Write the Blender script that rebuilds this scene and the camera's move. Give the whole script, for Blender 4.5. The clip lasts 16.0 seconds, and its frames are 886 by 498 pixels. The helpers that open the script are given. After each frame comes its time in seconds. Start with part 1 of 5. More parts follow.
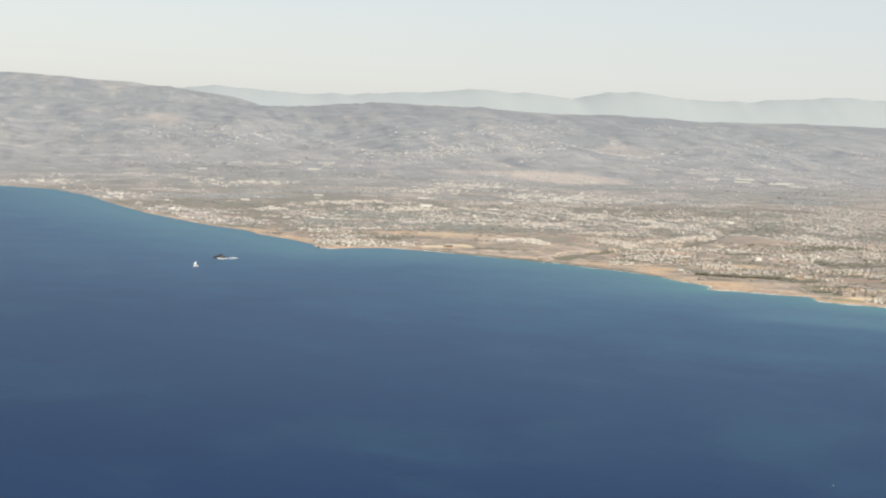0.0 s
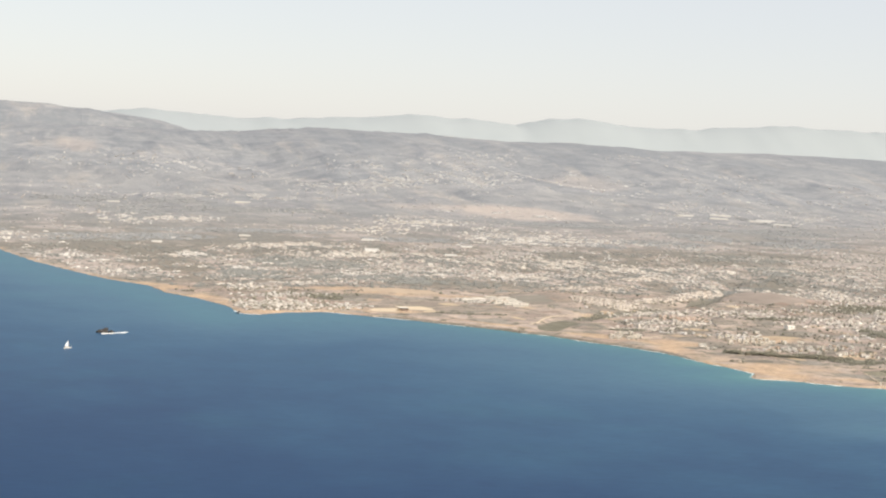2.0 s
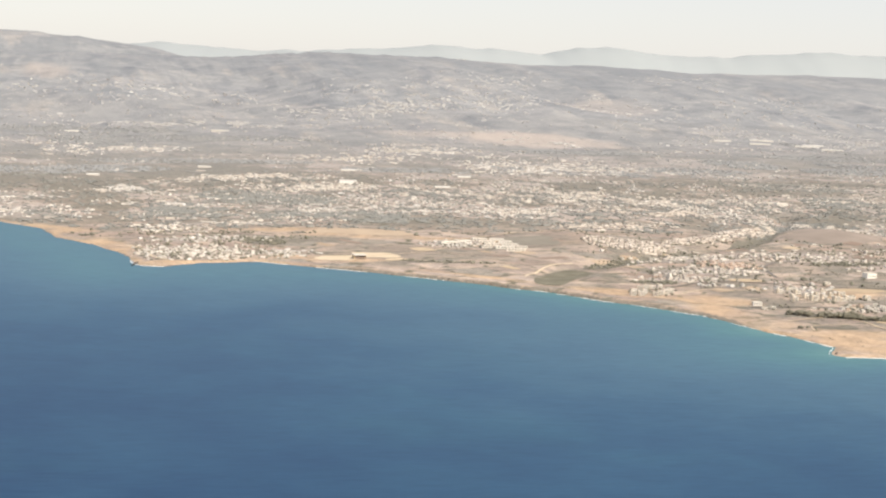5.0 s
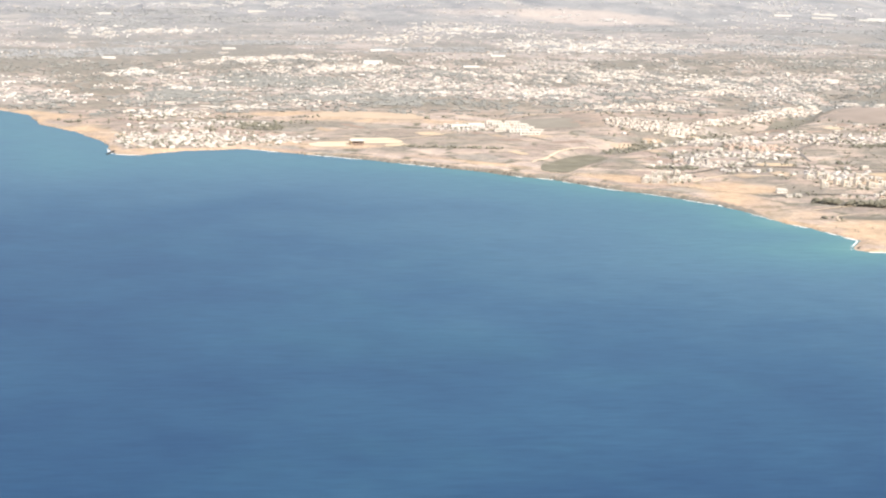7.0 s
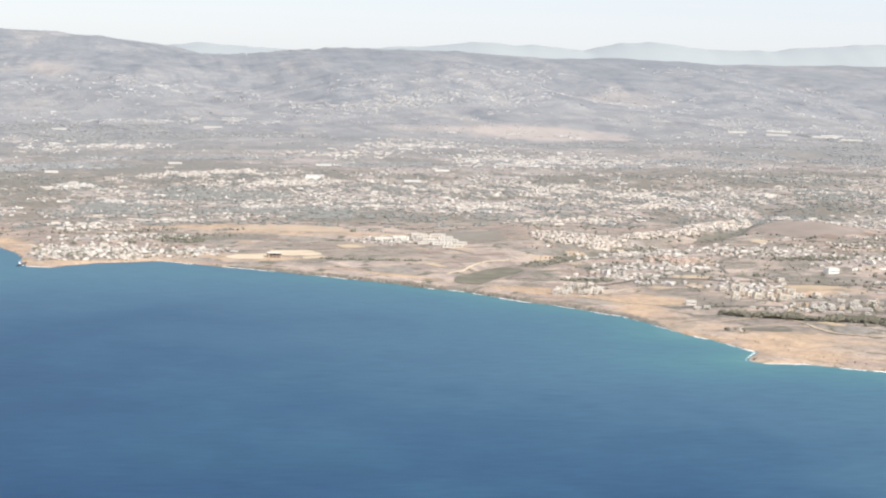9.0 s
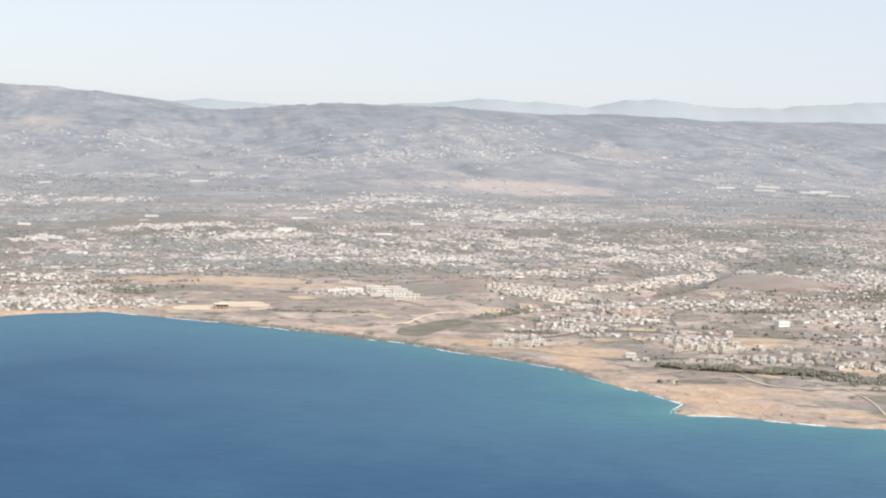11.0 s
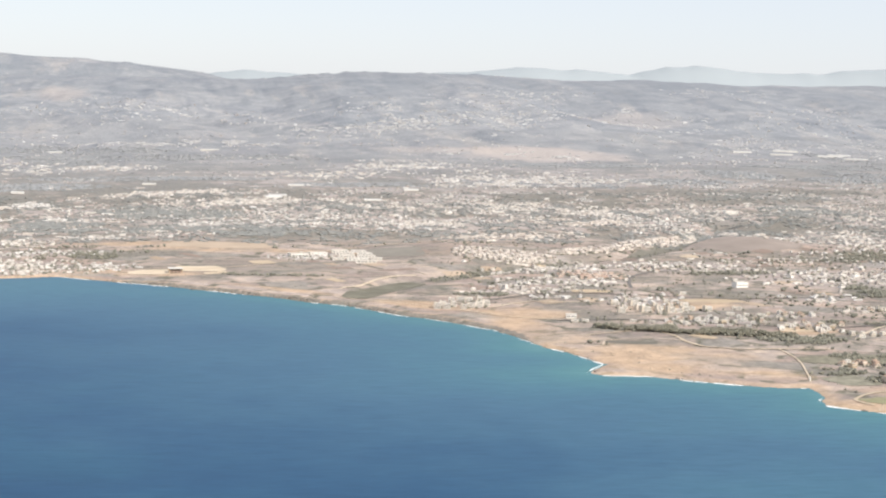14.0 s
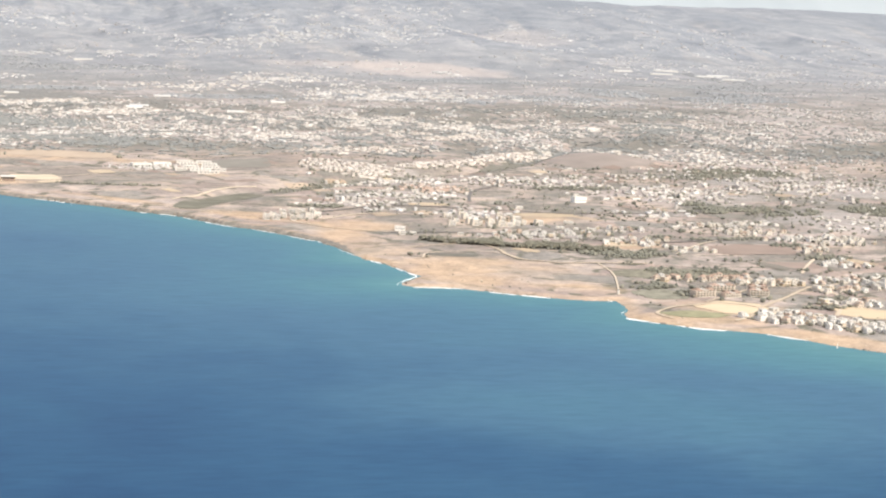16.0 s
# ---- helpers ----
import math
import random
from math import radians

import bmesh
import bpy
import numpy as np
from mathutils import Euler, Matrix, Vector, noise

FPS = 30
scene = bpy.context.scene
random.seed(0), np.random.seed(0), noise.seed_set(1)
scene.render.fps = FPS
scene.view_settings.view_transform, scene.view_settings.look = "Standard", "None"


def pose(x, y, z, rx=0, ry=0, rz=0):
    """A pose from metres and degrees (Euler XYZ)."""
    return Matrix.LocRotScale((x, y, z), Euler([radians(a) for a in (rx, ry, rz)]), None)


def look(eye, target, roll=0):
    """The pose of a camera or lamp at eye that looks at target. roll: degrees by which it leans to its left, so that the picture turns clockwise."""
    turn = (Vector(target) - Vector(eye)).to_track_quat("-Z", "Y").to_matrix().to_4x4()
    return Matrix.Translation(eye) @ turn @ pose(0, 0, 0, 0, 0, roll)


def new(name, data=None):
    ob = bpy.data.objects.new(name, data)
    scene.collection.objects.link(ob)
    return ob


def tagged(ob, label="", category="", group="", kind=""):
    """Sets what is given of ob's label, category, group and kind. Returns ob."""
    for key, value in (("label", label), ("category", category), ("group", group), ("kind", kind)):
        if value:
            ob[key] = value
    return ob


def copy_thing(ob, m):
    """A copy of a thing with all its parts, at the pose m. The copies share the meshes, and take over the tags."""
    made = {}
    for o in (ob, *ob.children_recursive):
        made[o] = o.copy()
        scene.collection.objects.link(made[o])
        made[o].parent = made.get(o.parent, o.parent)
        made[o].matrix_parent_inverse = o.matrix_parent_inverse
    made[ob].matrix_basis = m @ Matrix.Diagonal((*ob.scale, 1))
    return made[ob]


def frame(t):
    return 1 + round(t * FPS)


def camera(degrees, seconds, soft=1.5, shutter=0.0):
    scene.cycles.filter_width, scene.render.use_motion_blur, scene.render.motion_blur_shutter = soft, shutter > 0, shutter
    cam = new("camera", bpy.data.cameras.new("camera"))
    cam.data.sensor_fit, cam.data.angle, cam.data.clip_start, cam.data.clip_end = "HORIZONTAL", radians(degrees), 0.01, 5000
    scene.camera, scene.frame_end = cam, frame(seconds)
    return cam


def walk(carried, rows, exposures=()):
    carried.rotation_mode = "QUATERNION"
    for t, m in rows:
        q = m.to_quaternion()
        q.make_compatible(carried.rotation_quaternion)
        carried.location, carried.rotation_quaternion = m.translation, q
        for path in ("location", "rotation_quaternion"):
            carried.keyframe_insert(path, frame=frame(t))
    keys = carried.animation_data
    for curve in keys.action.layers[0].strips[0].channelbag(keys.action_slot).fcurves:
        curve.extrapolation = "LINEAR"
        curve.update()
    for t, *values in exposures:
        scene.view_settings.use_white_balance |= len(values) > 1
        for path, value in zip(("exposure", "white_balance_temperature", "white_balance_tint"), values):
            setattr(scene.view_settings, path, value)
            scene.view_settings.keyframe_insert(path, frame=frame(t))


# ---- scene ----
# One unit stands for about nineteen metres of the real coast.
cam = camera(31.5, 16.0, soft=2.2)


def aim(x, y, z, yaw, pitch, roll):
    a, b = radians(yaw), radians(pitch)
    return look((x, y, z), (x + math.sin(a) * math.cos(b), y + math.cos(a) * math.cos(b), z + math.sin(b)), roll)


PATH = [
    (0.0, -20.73, -139.93, 27.11, 12.36, -4.67, 3.05),
    (0.5, -18.18, -122.67, 27.33, 13.61, -4.03, 3.95),
    (1.0, -19.05, -105.24, 29.17, 14.09, -4.25, 3.58),
    (1.5, -16.88, -87.90, 29.65, 15.03, -4.23, 2.98),
    (2.0, -9.36, -72.28, 27.93, 14.65, -3.62, 3.45),
    (2.5, -2.92, -59.15, 26.49, 14.53, -3.90, 4.43),
    (3.0, 2.44, -57.16, 25.56, 14.24, -4.37, 3.81),
    (3.5, 3.23, -46.42, 26.01, 13.93, -4.31, 5.05),
    (4.0, 5.98, -34.74, 25.15, 13.83, -4.88, 4.29),
    (4.5, 9.97, -23.21, 24.14, 13.74, -5.45, 3.54),
    (5.0, 14.50, -12.94, 23.38, 13.65, -6.03, 2.78),
    (5.5, 18.84, -5.01, 22.93, 13.55, -6.60, 2.03),
    (6.0, 22.29, -0.52, 22.68, 13.46, -7.17, 1.27),
    (6.5, 24.14, -0.57, 22.57, 11.36, -9.02, 1.96),
    (7.0, 25.99, -0.61, 22.46, 11.11, -10.43, 1.98),
    (7.5, 27.84, -0.66, 22.35, 12.62, -8.31, 2.5),
    (8.0, 29.69, -0.7, 22.24, 12.41, -6.77, 1.93),
    (8.5, 31.54, -0.74, 22.13, 11.9, -6.48, 1.94),
    (9.75, 36.16, -0.85, 21.86, 11.6, -5.4, 2.05),
    (11.0, 40.78, -0.96, 21.58, 11.26, -4.1, 2.21),
    (11.5, 42.63, -1.01, 21.47, 11.4, -3.61, 2.25),
    (12.0, 44.47, -1.05, 21.36, 11.28, -4.27, 2.15),
    (12.5, 46.32, -1.09, 21.25, 11.03, -4.22, 1.75),
    (13.0, 48.16, -1.14, 21.14, 10.46, -4.14, 1.52),
    (13.5, 50.0, -1.18, 21.03, 9.89, -4.31, 1.59),
    (14.0, 51.85, -1.22, 20.92, 9.53, -5.25, 1.65),
    (14.5, 53.69, -1.27, 20.81, 7.4, -6.87, 2.81),
    (15.0, 55.53, -1.31, 20.7, 11.85, -6.4, 3.06),
    (15.5, 57.37, -1.36, 20.59, 12.81, -7.35, 2.93),
    (16.0, 59.21, -1.4, 20.48, 13.22, -8.12, 2.75),
]
walk(cam, [(t, aim(*p)) for t, *p in PATH], exposures=[(0.0, 0.15, 6950, 7), (1.0, 0.26, 7000, 8), (1.5, 0.26, 7050, 9), (3.5, 0.29, 7250, 10), (6.0, 0.37, 7150, 11), (6.5, 0.68, 6800, 11), (7.0, 0.72, 6900, 11), (7.5, 0.75, 7600, 10), (8.0, 0.5, 6950, 10), (8.5, 0.4, 6600, 10), (11.0, 0.28, 6450, 10), (13.5, 0.26, 6500, 10), (14.5, 0.38, 6600, 10), (15.0, 0.38, 6600, 10), (16.0, 0.5, 6650, 10)])

# ---- light ----
SUN_ELEVATION, SUN_BEARING = 40, 140  # degrees; the bearing runs from +y towards +x
world = bpy.data.worlds.new("world")
scene.world = world
world.use_nodes = True
sky = world.node_tree.nodes.new("ShaderNodeTexSky")
sky.sky_type, sky.sun_disc = "NISHITA", False
sky.sun_elevation, sky.sun_rotation = radians(SUN_ELEVATION), radians(SUN_BEARING)
sky.altitude, sky.air_density, sky.dust_density, sky.ozone_density = 300, 1.0, 0.9, 1.0
# hazy air whitens the whole dome evenly
veil = world.node_tree.nodes.new("ShaderNodeMix")
veil.data_type, veil.blend_type = "RGBA", "MIX"
veil.inputs[0].default_value = 0.62
veil.inputs[7].default_value = (7.4, 7.7, 8.7, 1)
world.node_tree.links.new(sky.outputs[0], veil.inputs[6])
world.node_tree.links.new(veil.outputs[2], world.node_tree.nodes["Background"].inputs[0])
world.node_tree.nodes["Background"].inputs[1].default_value = 0.1
sun = new("sun", bpy.data.lights.new("sun", "SUN"))
sun.data.energy, sun.data.angle, sun.data.color = 4.1, radians(0.6), (1.0, 0.93, 0.83)
e, b = radians(SUN_ELEVATION), radians(SUN_BEARING)
sun.matrix_world = look((200 * math.sin(b), 200 * math.cos(b), 150), (200 * math.sin(b) - math.sin(b) * math.cos(e), 200 * math.cos(b) - math.cos(b) * math.cos(e), 150 - math.sin(e)))


# ---- helpers for materials ----
def material(name, roughness=0.9):
    m = bpy.data.materials.new(name)
    m.use_nodes = True
    shader = m.node_tree.nodes["Principled BSDF"]
    shader.inputs["Roughness"].default_value = roughness
    shader.inputs["Specular IOR Level"].default_value = 0.2
    return m, m.node_tree, shader


def node(tree, kind, links=(), **values):
    n = tree.nodes.new(kind)
    for key, value in values.items():
        if key == "blend":
            n.data_type, n.blend_type = "RGBA", value
        elif key == "attribute":
            n.attribute_name = value
        elif key == "operation":
            n.operation = value
        elif key == "clamp":
            n.use_clamp = value
        else:
            n.inputs[int(key[1:])].default_value = value
    for source, slot in links:
        tree.links.new(source, n.inputs[slot])
    return n


def ramp(tree, source, stops, constant=False):
    n = tree.nodes.new("ShaderNodeValToRGB")
    n.color_ramp.interpolation = "CONSTANT" if constant else "LINEAR"
    while len(n.color_ramp.elements) < len(stops):
        n.color_ramp.elements.new(0.5)
    for el, (at, colour) in zip(n.color_ramp.elements, stops):
        el.position, el.color = at, (*colour, 1)
    tree.links.new(source, n.inputs[0])
    return n.outputs[0]


def mix(tree, factor, a, b, blend="MIX"):
    """Mixes two colours, each a socket or three numbers."""
    n = node(tree, "ShaderNodeMix", blend=blend)
    for value, slot in ((factor, 0), (a, 6), (b, 7)):
        if isinstance(value, (int, float)):
            n.inputs[slot].default_value = value
        elif isinstance(value, tuple):
            n.inputs[slot].default_value = (*value, 1)
        else:
            tree.links.new(value, n.inputs[slot])
    return n.outputs[2]


def noise_tex(tree, vector, scale, detail=4.0, rough=0.55):
    n = node(tree, "ShaderNodeTexNoise", [(vector, 0)])
    n.inputs["Scale"].default_value, n.inputs["Detail"].default_value, n.inputs["Roughness"].default_value = scale, detail, rough
    return n.outputs[0]


def step(tree, source, low, high):
    n = tree.nodes.new("ShaderNodeMapRange")
    n.interpolation_type = "SMOOTHSTEP"
    n.inputs[1].default_value, n.inputs[2].default_value = low, high
    tree.links.new(source, n.inputs[0])
    return n.outputs[0]


def bump(tree, shader, height, strength, distance):
    n = node(tree, "ShaderNodeBump", [(height, 2)])
    n.inputs["Strength"].default_value, n.inputs["Distance"].default_value = strength, distance
    tree.links.new(n.outputs[0], shader.inputs["Normal"])


def plain(name, colour, roughness=0.85, vary=0.12, scale=3.0):
    """A weathered plain surface: one colour with a slow stain, a fine grain and a shade of its own for each object."""
    m, tree, shader = material(name, roughness)
    at = node(tree, "ShaderNodeTexCoord").outputs["Object"]
    own = node(tree, "ShaderNodeObjectInfo").outputs["Random"]
    low, high = tuple(c * (1 - 2 * vary) for c in colour), tuple(min(1, c * (1 + vary)) for c in colour)
    stain = mix(tree, noise_tex(tree, at, scale), low, high)
    shade = ramp(tree, own, ((0.0, (0.82, 0.8, 0.77)), (1.0, (1.0, 1.0, 1.0))))
    tree.links.new(mix(tree, 1.0, stain, shade, "MULTIPLY"), shader.inputs["Base Color"])
    bump(tree, shader, noise_tex(tree, at, scale * 9), 0.3, 0.01)
    return m


# ---- materials ----
def ground_material():
    m, tree, shader = material("dry_ground", 0.95)
    at = node(tree, "ShaderNodeNewGeometry").outputs["Position"]
    cover = node(tree, "ShaderNodeAttribute", attribute="cover").outputs["Color"]
    rgb = node(tree, "ShaderNodeSeparateColor", [(cover, 0)]).outputs
    upland = node(tree, "ShaderNodeAttribute", attribute="upland").outputs["Fac"]
    # fields: two sizes of patch, edges bent by a slow noise
    bend = node(tree, "ShaderNodeTexNoise", [(at, 0)])
    bend.inputs["Scale"].default_value = 0.15
    bent = node(tree, "ShaderNodeVectorMath", [(bend.outputs["Color"], 0), (at, 2)], operation="MULTIPLY_ADD")
    bent.inputs[1].default_value = (4.0, 4.0, 0)
    turned = node(tree, "ShaderNodeMapping", [(bent.outputs[0], 0)])
    turned.inputs["Rotation"].default_value, turned.inputs["Scale"].default_value = (0, 0, 0.5), (0.16, 0.3, 0.0)
    cells = node(tree, "ShaderNodeTexVoronoi", [(turned.outputs[0], 0)])
    cells.distance = "CHEBYCHEV"
    cells.inputs["Scale"].default_value = 1.0
    chance = node(tree, "ShaderNodeSeparateColor", [(cells.outputs["Color"], 0)]).outputs
    field = ramp(tree, chance[0], ((0.0, (0.33, 0.265, 0.231)), (0.22, (0.404, 0.335, 0.292)), (0.42, (0.295, 0.25, 0.223)), (0.58, (0.443, 0.375, 0.334)), (0.72, (0.266, 0.252, 0.228)), (0.88, (0.394, 0.335, 0.292))), True)
    dry = mix(tree, noise_tex(tree, at, 0.35), (0.33, 0.268, 0.233), (0.438, 0.37, 0.323))
    colour = mix(tree, 0.8, dry, field)
    colour = mix(tree, 1.0, colour, ramp(tree, noise_tex(tree, at, 0.32, 7.0, 0.7), ((0.36, (0.8, 0.8, 0.81)), (0.5, (1.0, 1.0, 1.0)), (0.64, (1.28, 1.22, 1.12)))), "MULTIPLY")
    edge = node(tree, "ShaderNodeTexVoronoi", [(turned.outputs[0], 0)])
    edge.feature = "DISTANCE_TO_EDGE"
    edge.inputs["Scale"].default_value = 1.0
    hedge = node(tree, "ShaderNodeMath", [(step(tree, edge.outputs["Distance"], 0.07, 0.02), 0), (step(tree, noise_tex(tree, at, 0.5, 3.0), 0.46, 0.54), 1)], operation="MULTIPLY").outputs[0]
    colour = mix(tree, hedge, colour, (0.15, 0.145, 0.11))
    # bare, sandy ground with paler tracks
    sand = mix(tree, noise_tex(tree, at, 0.6, 6.0), (0.42, 0.302, 0.203), (0.61, 0.455, 0.32))
    worn = step(tree, noise_tex(tree, at, 0.45, 7.0, 0.65), 0.48, 0.62)
    sand = mix(tree, worn, sand, mix(tree, 0.4, sand, (0.31, 0.235, 0.17)))
    pale = step(tree, noise_tex(tree, at, 0.9, 6.0, 0.7), 0.6, 0.7)
    sand = mix(tree, pale, sand, (0.62, 0.5, 0.37))
    colour = mix(tree, rgb[1], colour, sand)
    # low scrub in speckles
    speck = step(tree, noise_tex(tree, at, 2.2, 5.0, 0.7), 0.36, 0.62)
    scrub = mix(tree, speck, (0.25, 0.225, 0.188), (0.15, 0.15, 0.13))
    colour = mix(tree, rgb[0], colour, scrub)
    # trodden, built-up ground
    paved = mix(tree, noise_tex(tree, at, 1.6, 5.0), (0.356, 0.32, 0.299), (0.535, 0.49, 0.462))
    colour = mix(tree, rgb[2], colour, paved)
    # hills: limestone scrub, terraced and patchy, its colour paled and blued to imitate haze
    wide_at = node(tree, "ShaderNodeMapping", [(at, 0)])
    wide_at.inputs["Scale"].default_value = (1.3, 0.3, 0.0)
    slope = wide_at.outputs[0]
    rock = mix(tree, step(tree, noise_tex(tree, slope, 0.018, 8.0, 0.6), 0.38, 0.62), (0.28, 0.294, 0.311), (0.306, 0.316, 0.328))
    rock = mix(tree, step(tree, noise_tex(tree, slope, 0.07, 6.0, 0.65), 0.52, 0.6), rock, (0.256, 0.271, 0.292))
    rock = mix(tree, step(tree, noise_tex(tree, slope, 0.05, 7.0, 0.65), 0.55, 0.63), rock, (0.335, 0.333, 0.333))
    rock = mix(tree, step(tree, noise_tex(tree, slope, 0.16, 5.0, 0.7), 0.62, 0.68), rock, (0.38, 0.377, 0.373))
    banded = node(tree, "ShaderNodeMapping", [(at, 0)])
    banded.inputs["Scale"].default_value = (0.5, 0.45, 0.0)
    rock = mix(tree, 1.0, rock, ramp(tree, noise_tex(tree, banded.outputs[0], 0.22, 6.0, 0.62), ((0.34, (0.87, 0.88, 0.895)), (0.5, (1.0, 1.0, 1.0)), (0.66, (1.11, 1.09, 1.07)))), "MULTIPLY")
    # stony plots, orchards and fallow land below the hills
    for size, low, high in ((0.075, (0.91, 0.92, 0.935), (1.06, 1.045, 1.035)), (0.21, (0.88, 0.895, 0.91), (1.08, 1.065, 1.05))):
        plot_at = node(tree, "ShaderNodeMapping", [(bent.outputs[0], 0)])
        plot_at.inputs["Rotation"].default_value, plot_at.inputs["Scale"].default_value = (0, 0, 0.2 + size), (size * 0.75, size * 0.8, 0.0)
        plots = node(tree, "ShaderNodeTexVoronoi", [(plot_at.outputs[0], 0)])
        plots.inputs["Scale"].default_value = 1.0
        plots.inputs["Randomness"].default_value = 0.9
        tone = node(tree, "ShaderNodeSeparateColor", [(plots.outputs["Color"], 0)]).outputs[1]
        rock = mix(tree, 1.0, rock, ramp(tree, tone, ((0.0, low), (0.3, (1.0, 1.0, 1.0)), (0.72, (0.97, 0.975, 0.98)), (0.86, high)), True), "MULTIPLY")
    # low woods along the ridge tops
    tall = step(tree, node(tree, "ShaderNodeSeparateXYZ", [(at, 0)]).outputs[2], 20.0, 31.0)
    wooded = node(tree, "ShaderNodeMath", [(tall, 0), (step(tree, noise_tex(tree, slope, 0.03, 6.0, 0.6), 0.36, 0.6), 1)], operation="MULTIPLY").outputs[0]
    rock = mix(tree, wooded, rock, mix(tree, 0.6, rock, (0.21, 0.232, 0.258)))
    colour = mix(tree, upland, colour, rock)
    bare = node(tree, "ShaderNodeAttribute", attribute="bare").outputs["Fac"]
    colour = mix(tree, bare, colour, mix(tree, noise_tex(tree, slope, 0.12, 6.0, 0.65), (0.35, 0.315, 0.295), (0.52, 0.465, 0.43)))
    mottle = ramp(tree, noise_tex(tree, at, 1.3, 5.0, 0.7), ((0.34, (0.84, 0.84, 0.84)), (0.66, (1.14, 1.13, 1.12))))
    colour = mix(tree, 1.0, colour, mottle, "MULTIPLY")
    grain = ramp(tree, noise_tex(tree, at, 5.0, 5.0, 0.7), ((0.3, (0.8, 0.8, 0.8)), (0.7, (1.12, 1.12, 1.12))))
    tree.links.new(mix(tree, 1.0, colour, grain, "MULTIPLY"), shader.inputs["Base Color"])
    bump(tree, shader, noise_tex(tree, at, 1.2, 8.0, 0.65), 0.5, 0.3)
    return m


def water_material():
    m, tree, shader = material("sea_water", 0.35)
    at = node(tree, "ShaderNodeNewGeometry").outputs["Position"]
    depth = node(tree, "ShaderNodeAttribute", attribute="offshore").outputs["Fac"]
    wavy = node(tree, "ShaderNodeMath", [(noise_tex(tree, at, 0.09, 5.0), 0), (depth, 2)], operation="MULTIPLY_ADD")
    wavy.inputs[1].default_value = 0.2
    colour = ramp(tree, wavy.outputs[0], ((0.07, (0.09, 0.216, 0.232)), (0.13, (0.066, 0.178, 0.209)), (0.25, (0.056, 0.146, 0.203)), (0.39, (0.047, 0.118, 0.188)), (0.51, (0.025, 0.079, 0.152)), (0.63, (0.0135, 0.047, 0.113)), (0.9, (0.003, 0.026, 0.082))))
    shallow = step(tree, noise_tex(tree, at, 0.035, 5.0, 0.6), 0.5, 0.68)
    colour = mix(tree, shallow, colour, mix(tree, 0.1, colour, (0.05, 0.17, 0.2)))
    # lit and shaded sides of ripples and swell multiplied into the water colour
    lanes = node(tree, "ShaderNodeMapping", [(at, 0)])
    lanes.inputs["Rotation"].default_value, lanes.inputs["Scale"].default_value = (0, 0, 0.65), (0.35, 1.1, 1)
    ripple_shade = ramp(tree, noise_tex(tree, lanes.outputs[0], 1.0, 7.0, 0.65), ((0.3, (0.89, 0.91, 0.93)), (0.52, (1.0, 1.0, 1.0)), (0.72, (1.1, 1.07, 1.05))))
    colour = mix(tree, 1.0, colour, ripple_shade, "MULTIPLY")
    swell = node(tree, "ShaderNodeMapping", [(at, 0)])
    swell.inputs["Rotation"].default_value, swell.inputs["Scale"].default_value = (0, 0, 0.75), (0.45, 2.0, 1)
    swell_shade = ramp(tree, noise_tex(tree, swell.outputs[0], 1.0, 3.0, 0.6), ((0.32, (0.87, 0.9, 0.92)), (0.5, (1.0, 1.0, 1.0)), (0.7, (1.11, 1.08, 1.06))))
    colour = mix(tree, 1.0, colour, swell_shade, "MULTIPLY")
    tree.links.new(colour, shader.inputs["Base Color"])
    shader.inputs["IOR"].default_value = 1.33
    shader.inputs["Specular IOR Level"].default_value = 0.035
    stretched = node(tree, "ShaderNodeMapping", [(at, 0)])
    stretched.inputs["Rotation"].default_value, stretched.inputs["Scale"].default_value = (0, 0, 0.65), (0.5, 1.6, 1)
    ripple = mix(tree, 0.5, noise_tex(tree, stretched.outputs[0], 1.0, 6.0, 0.65), noise_tex(tree, stretched.outputs[0], 0.22, 3.0))
    bump(tree, shader, ripple, 1.0, 0.6)
    return m


def island_material(name, stops, roughness=0.9, grain=2.0):
    """For joined stuff: each loose piece takes a colour of its own."""
    m, tree, shader = material(name, roughness)
    geometry = node(tree, "ShaderNodeNewGeometry").outputs
    colour = ramp(tree, geometry["Random Per Island"], stops, True)
    mottle = ramp(tree, noise_tex(tree, geometry["Position"], grain, 4.0, 0.7), ((0.3, (0.75, 0.75, 0.75)), (0.7, (1.1, 1.1, 1.1))))
    tree.links.new(mix(tree, 1.0, colour, mottle, "MULTIPLY"), shader.inputs["Base Color"])
    return m


GROUND, WATER = ground_material(), water_material()
HOUSES = island_material("town_walls", ((0.0, (0.62, 0.58, 0.53)), (0.25, (0.52, 0.475, 0.43)), (0.5, (0.44, 0.4, 0.365)), (0.7, (0.76, 0.73, 0.68)), (0.82, (0.55, 0.5, 0.445)), (0.93, (0.38, 0.315, 0.275))), 0.85)
WHITE, CREAM, SANDSTONE = plain("white_render", (0.80, 0.77, 0.715), 0.85, 0.06), plain("cream_render", (0.70, 0.635, 0.54), 0.85, 0.08), plain("sand_render", (0.64, 0.52, 0.37))
PALE_WALL = plain("pale_render", (0.74, 0.69, 0.62), 0.85, 0.1)
PINK_WALL = plain("pink_render", (0.68, 0.57, 0.47))
ROOF_PALE, ROOF_TILE = plain("pale_flat_roof", (0.66, 0.63, 0.58)), plain("terracotta_tiles", (0.46, 0.335, 0.265), 0.9)
DARK_OPENING = plain("dark_glass", (0.1, 0.11, 0.12), 0.25)
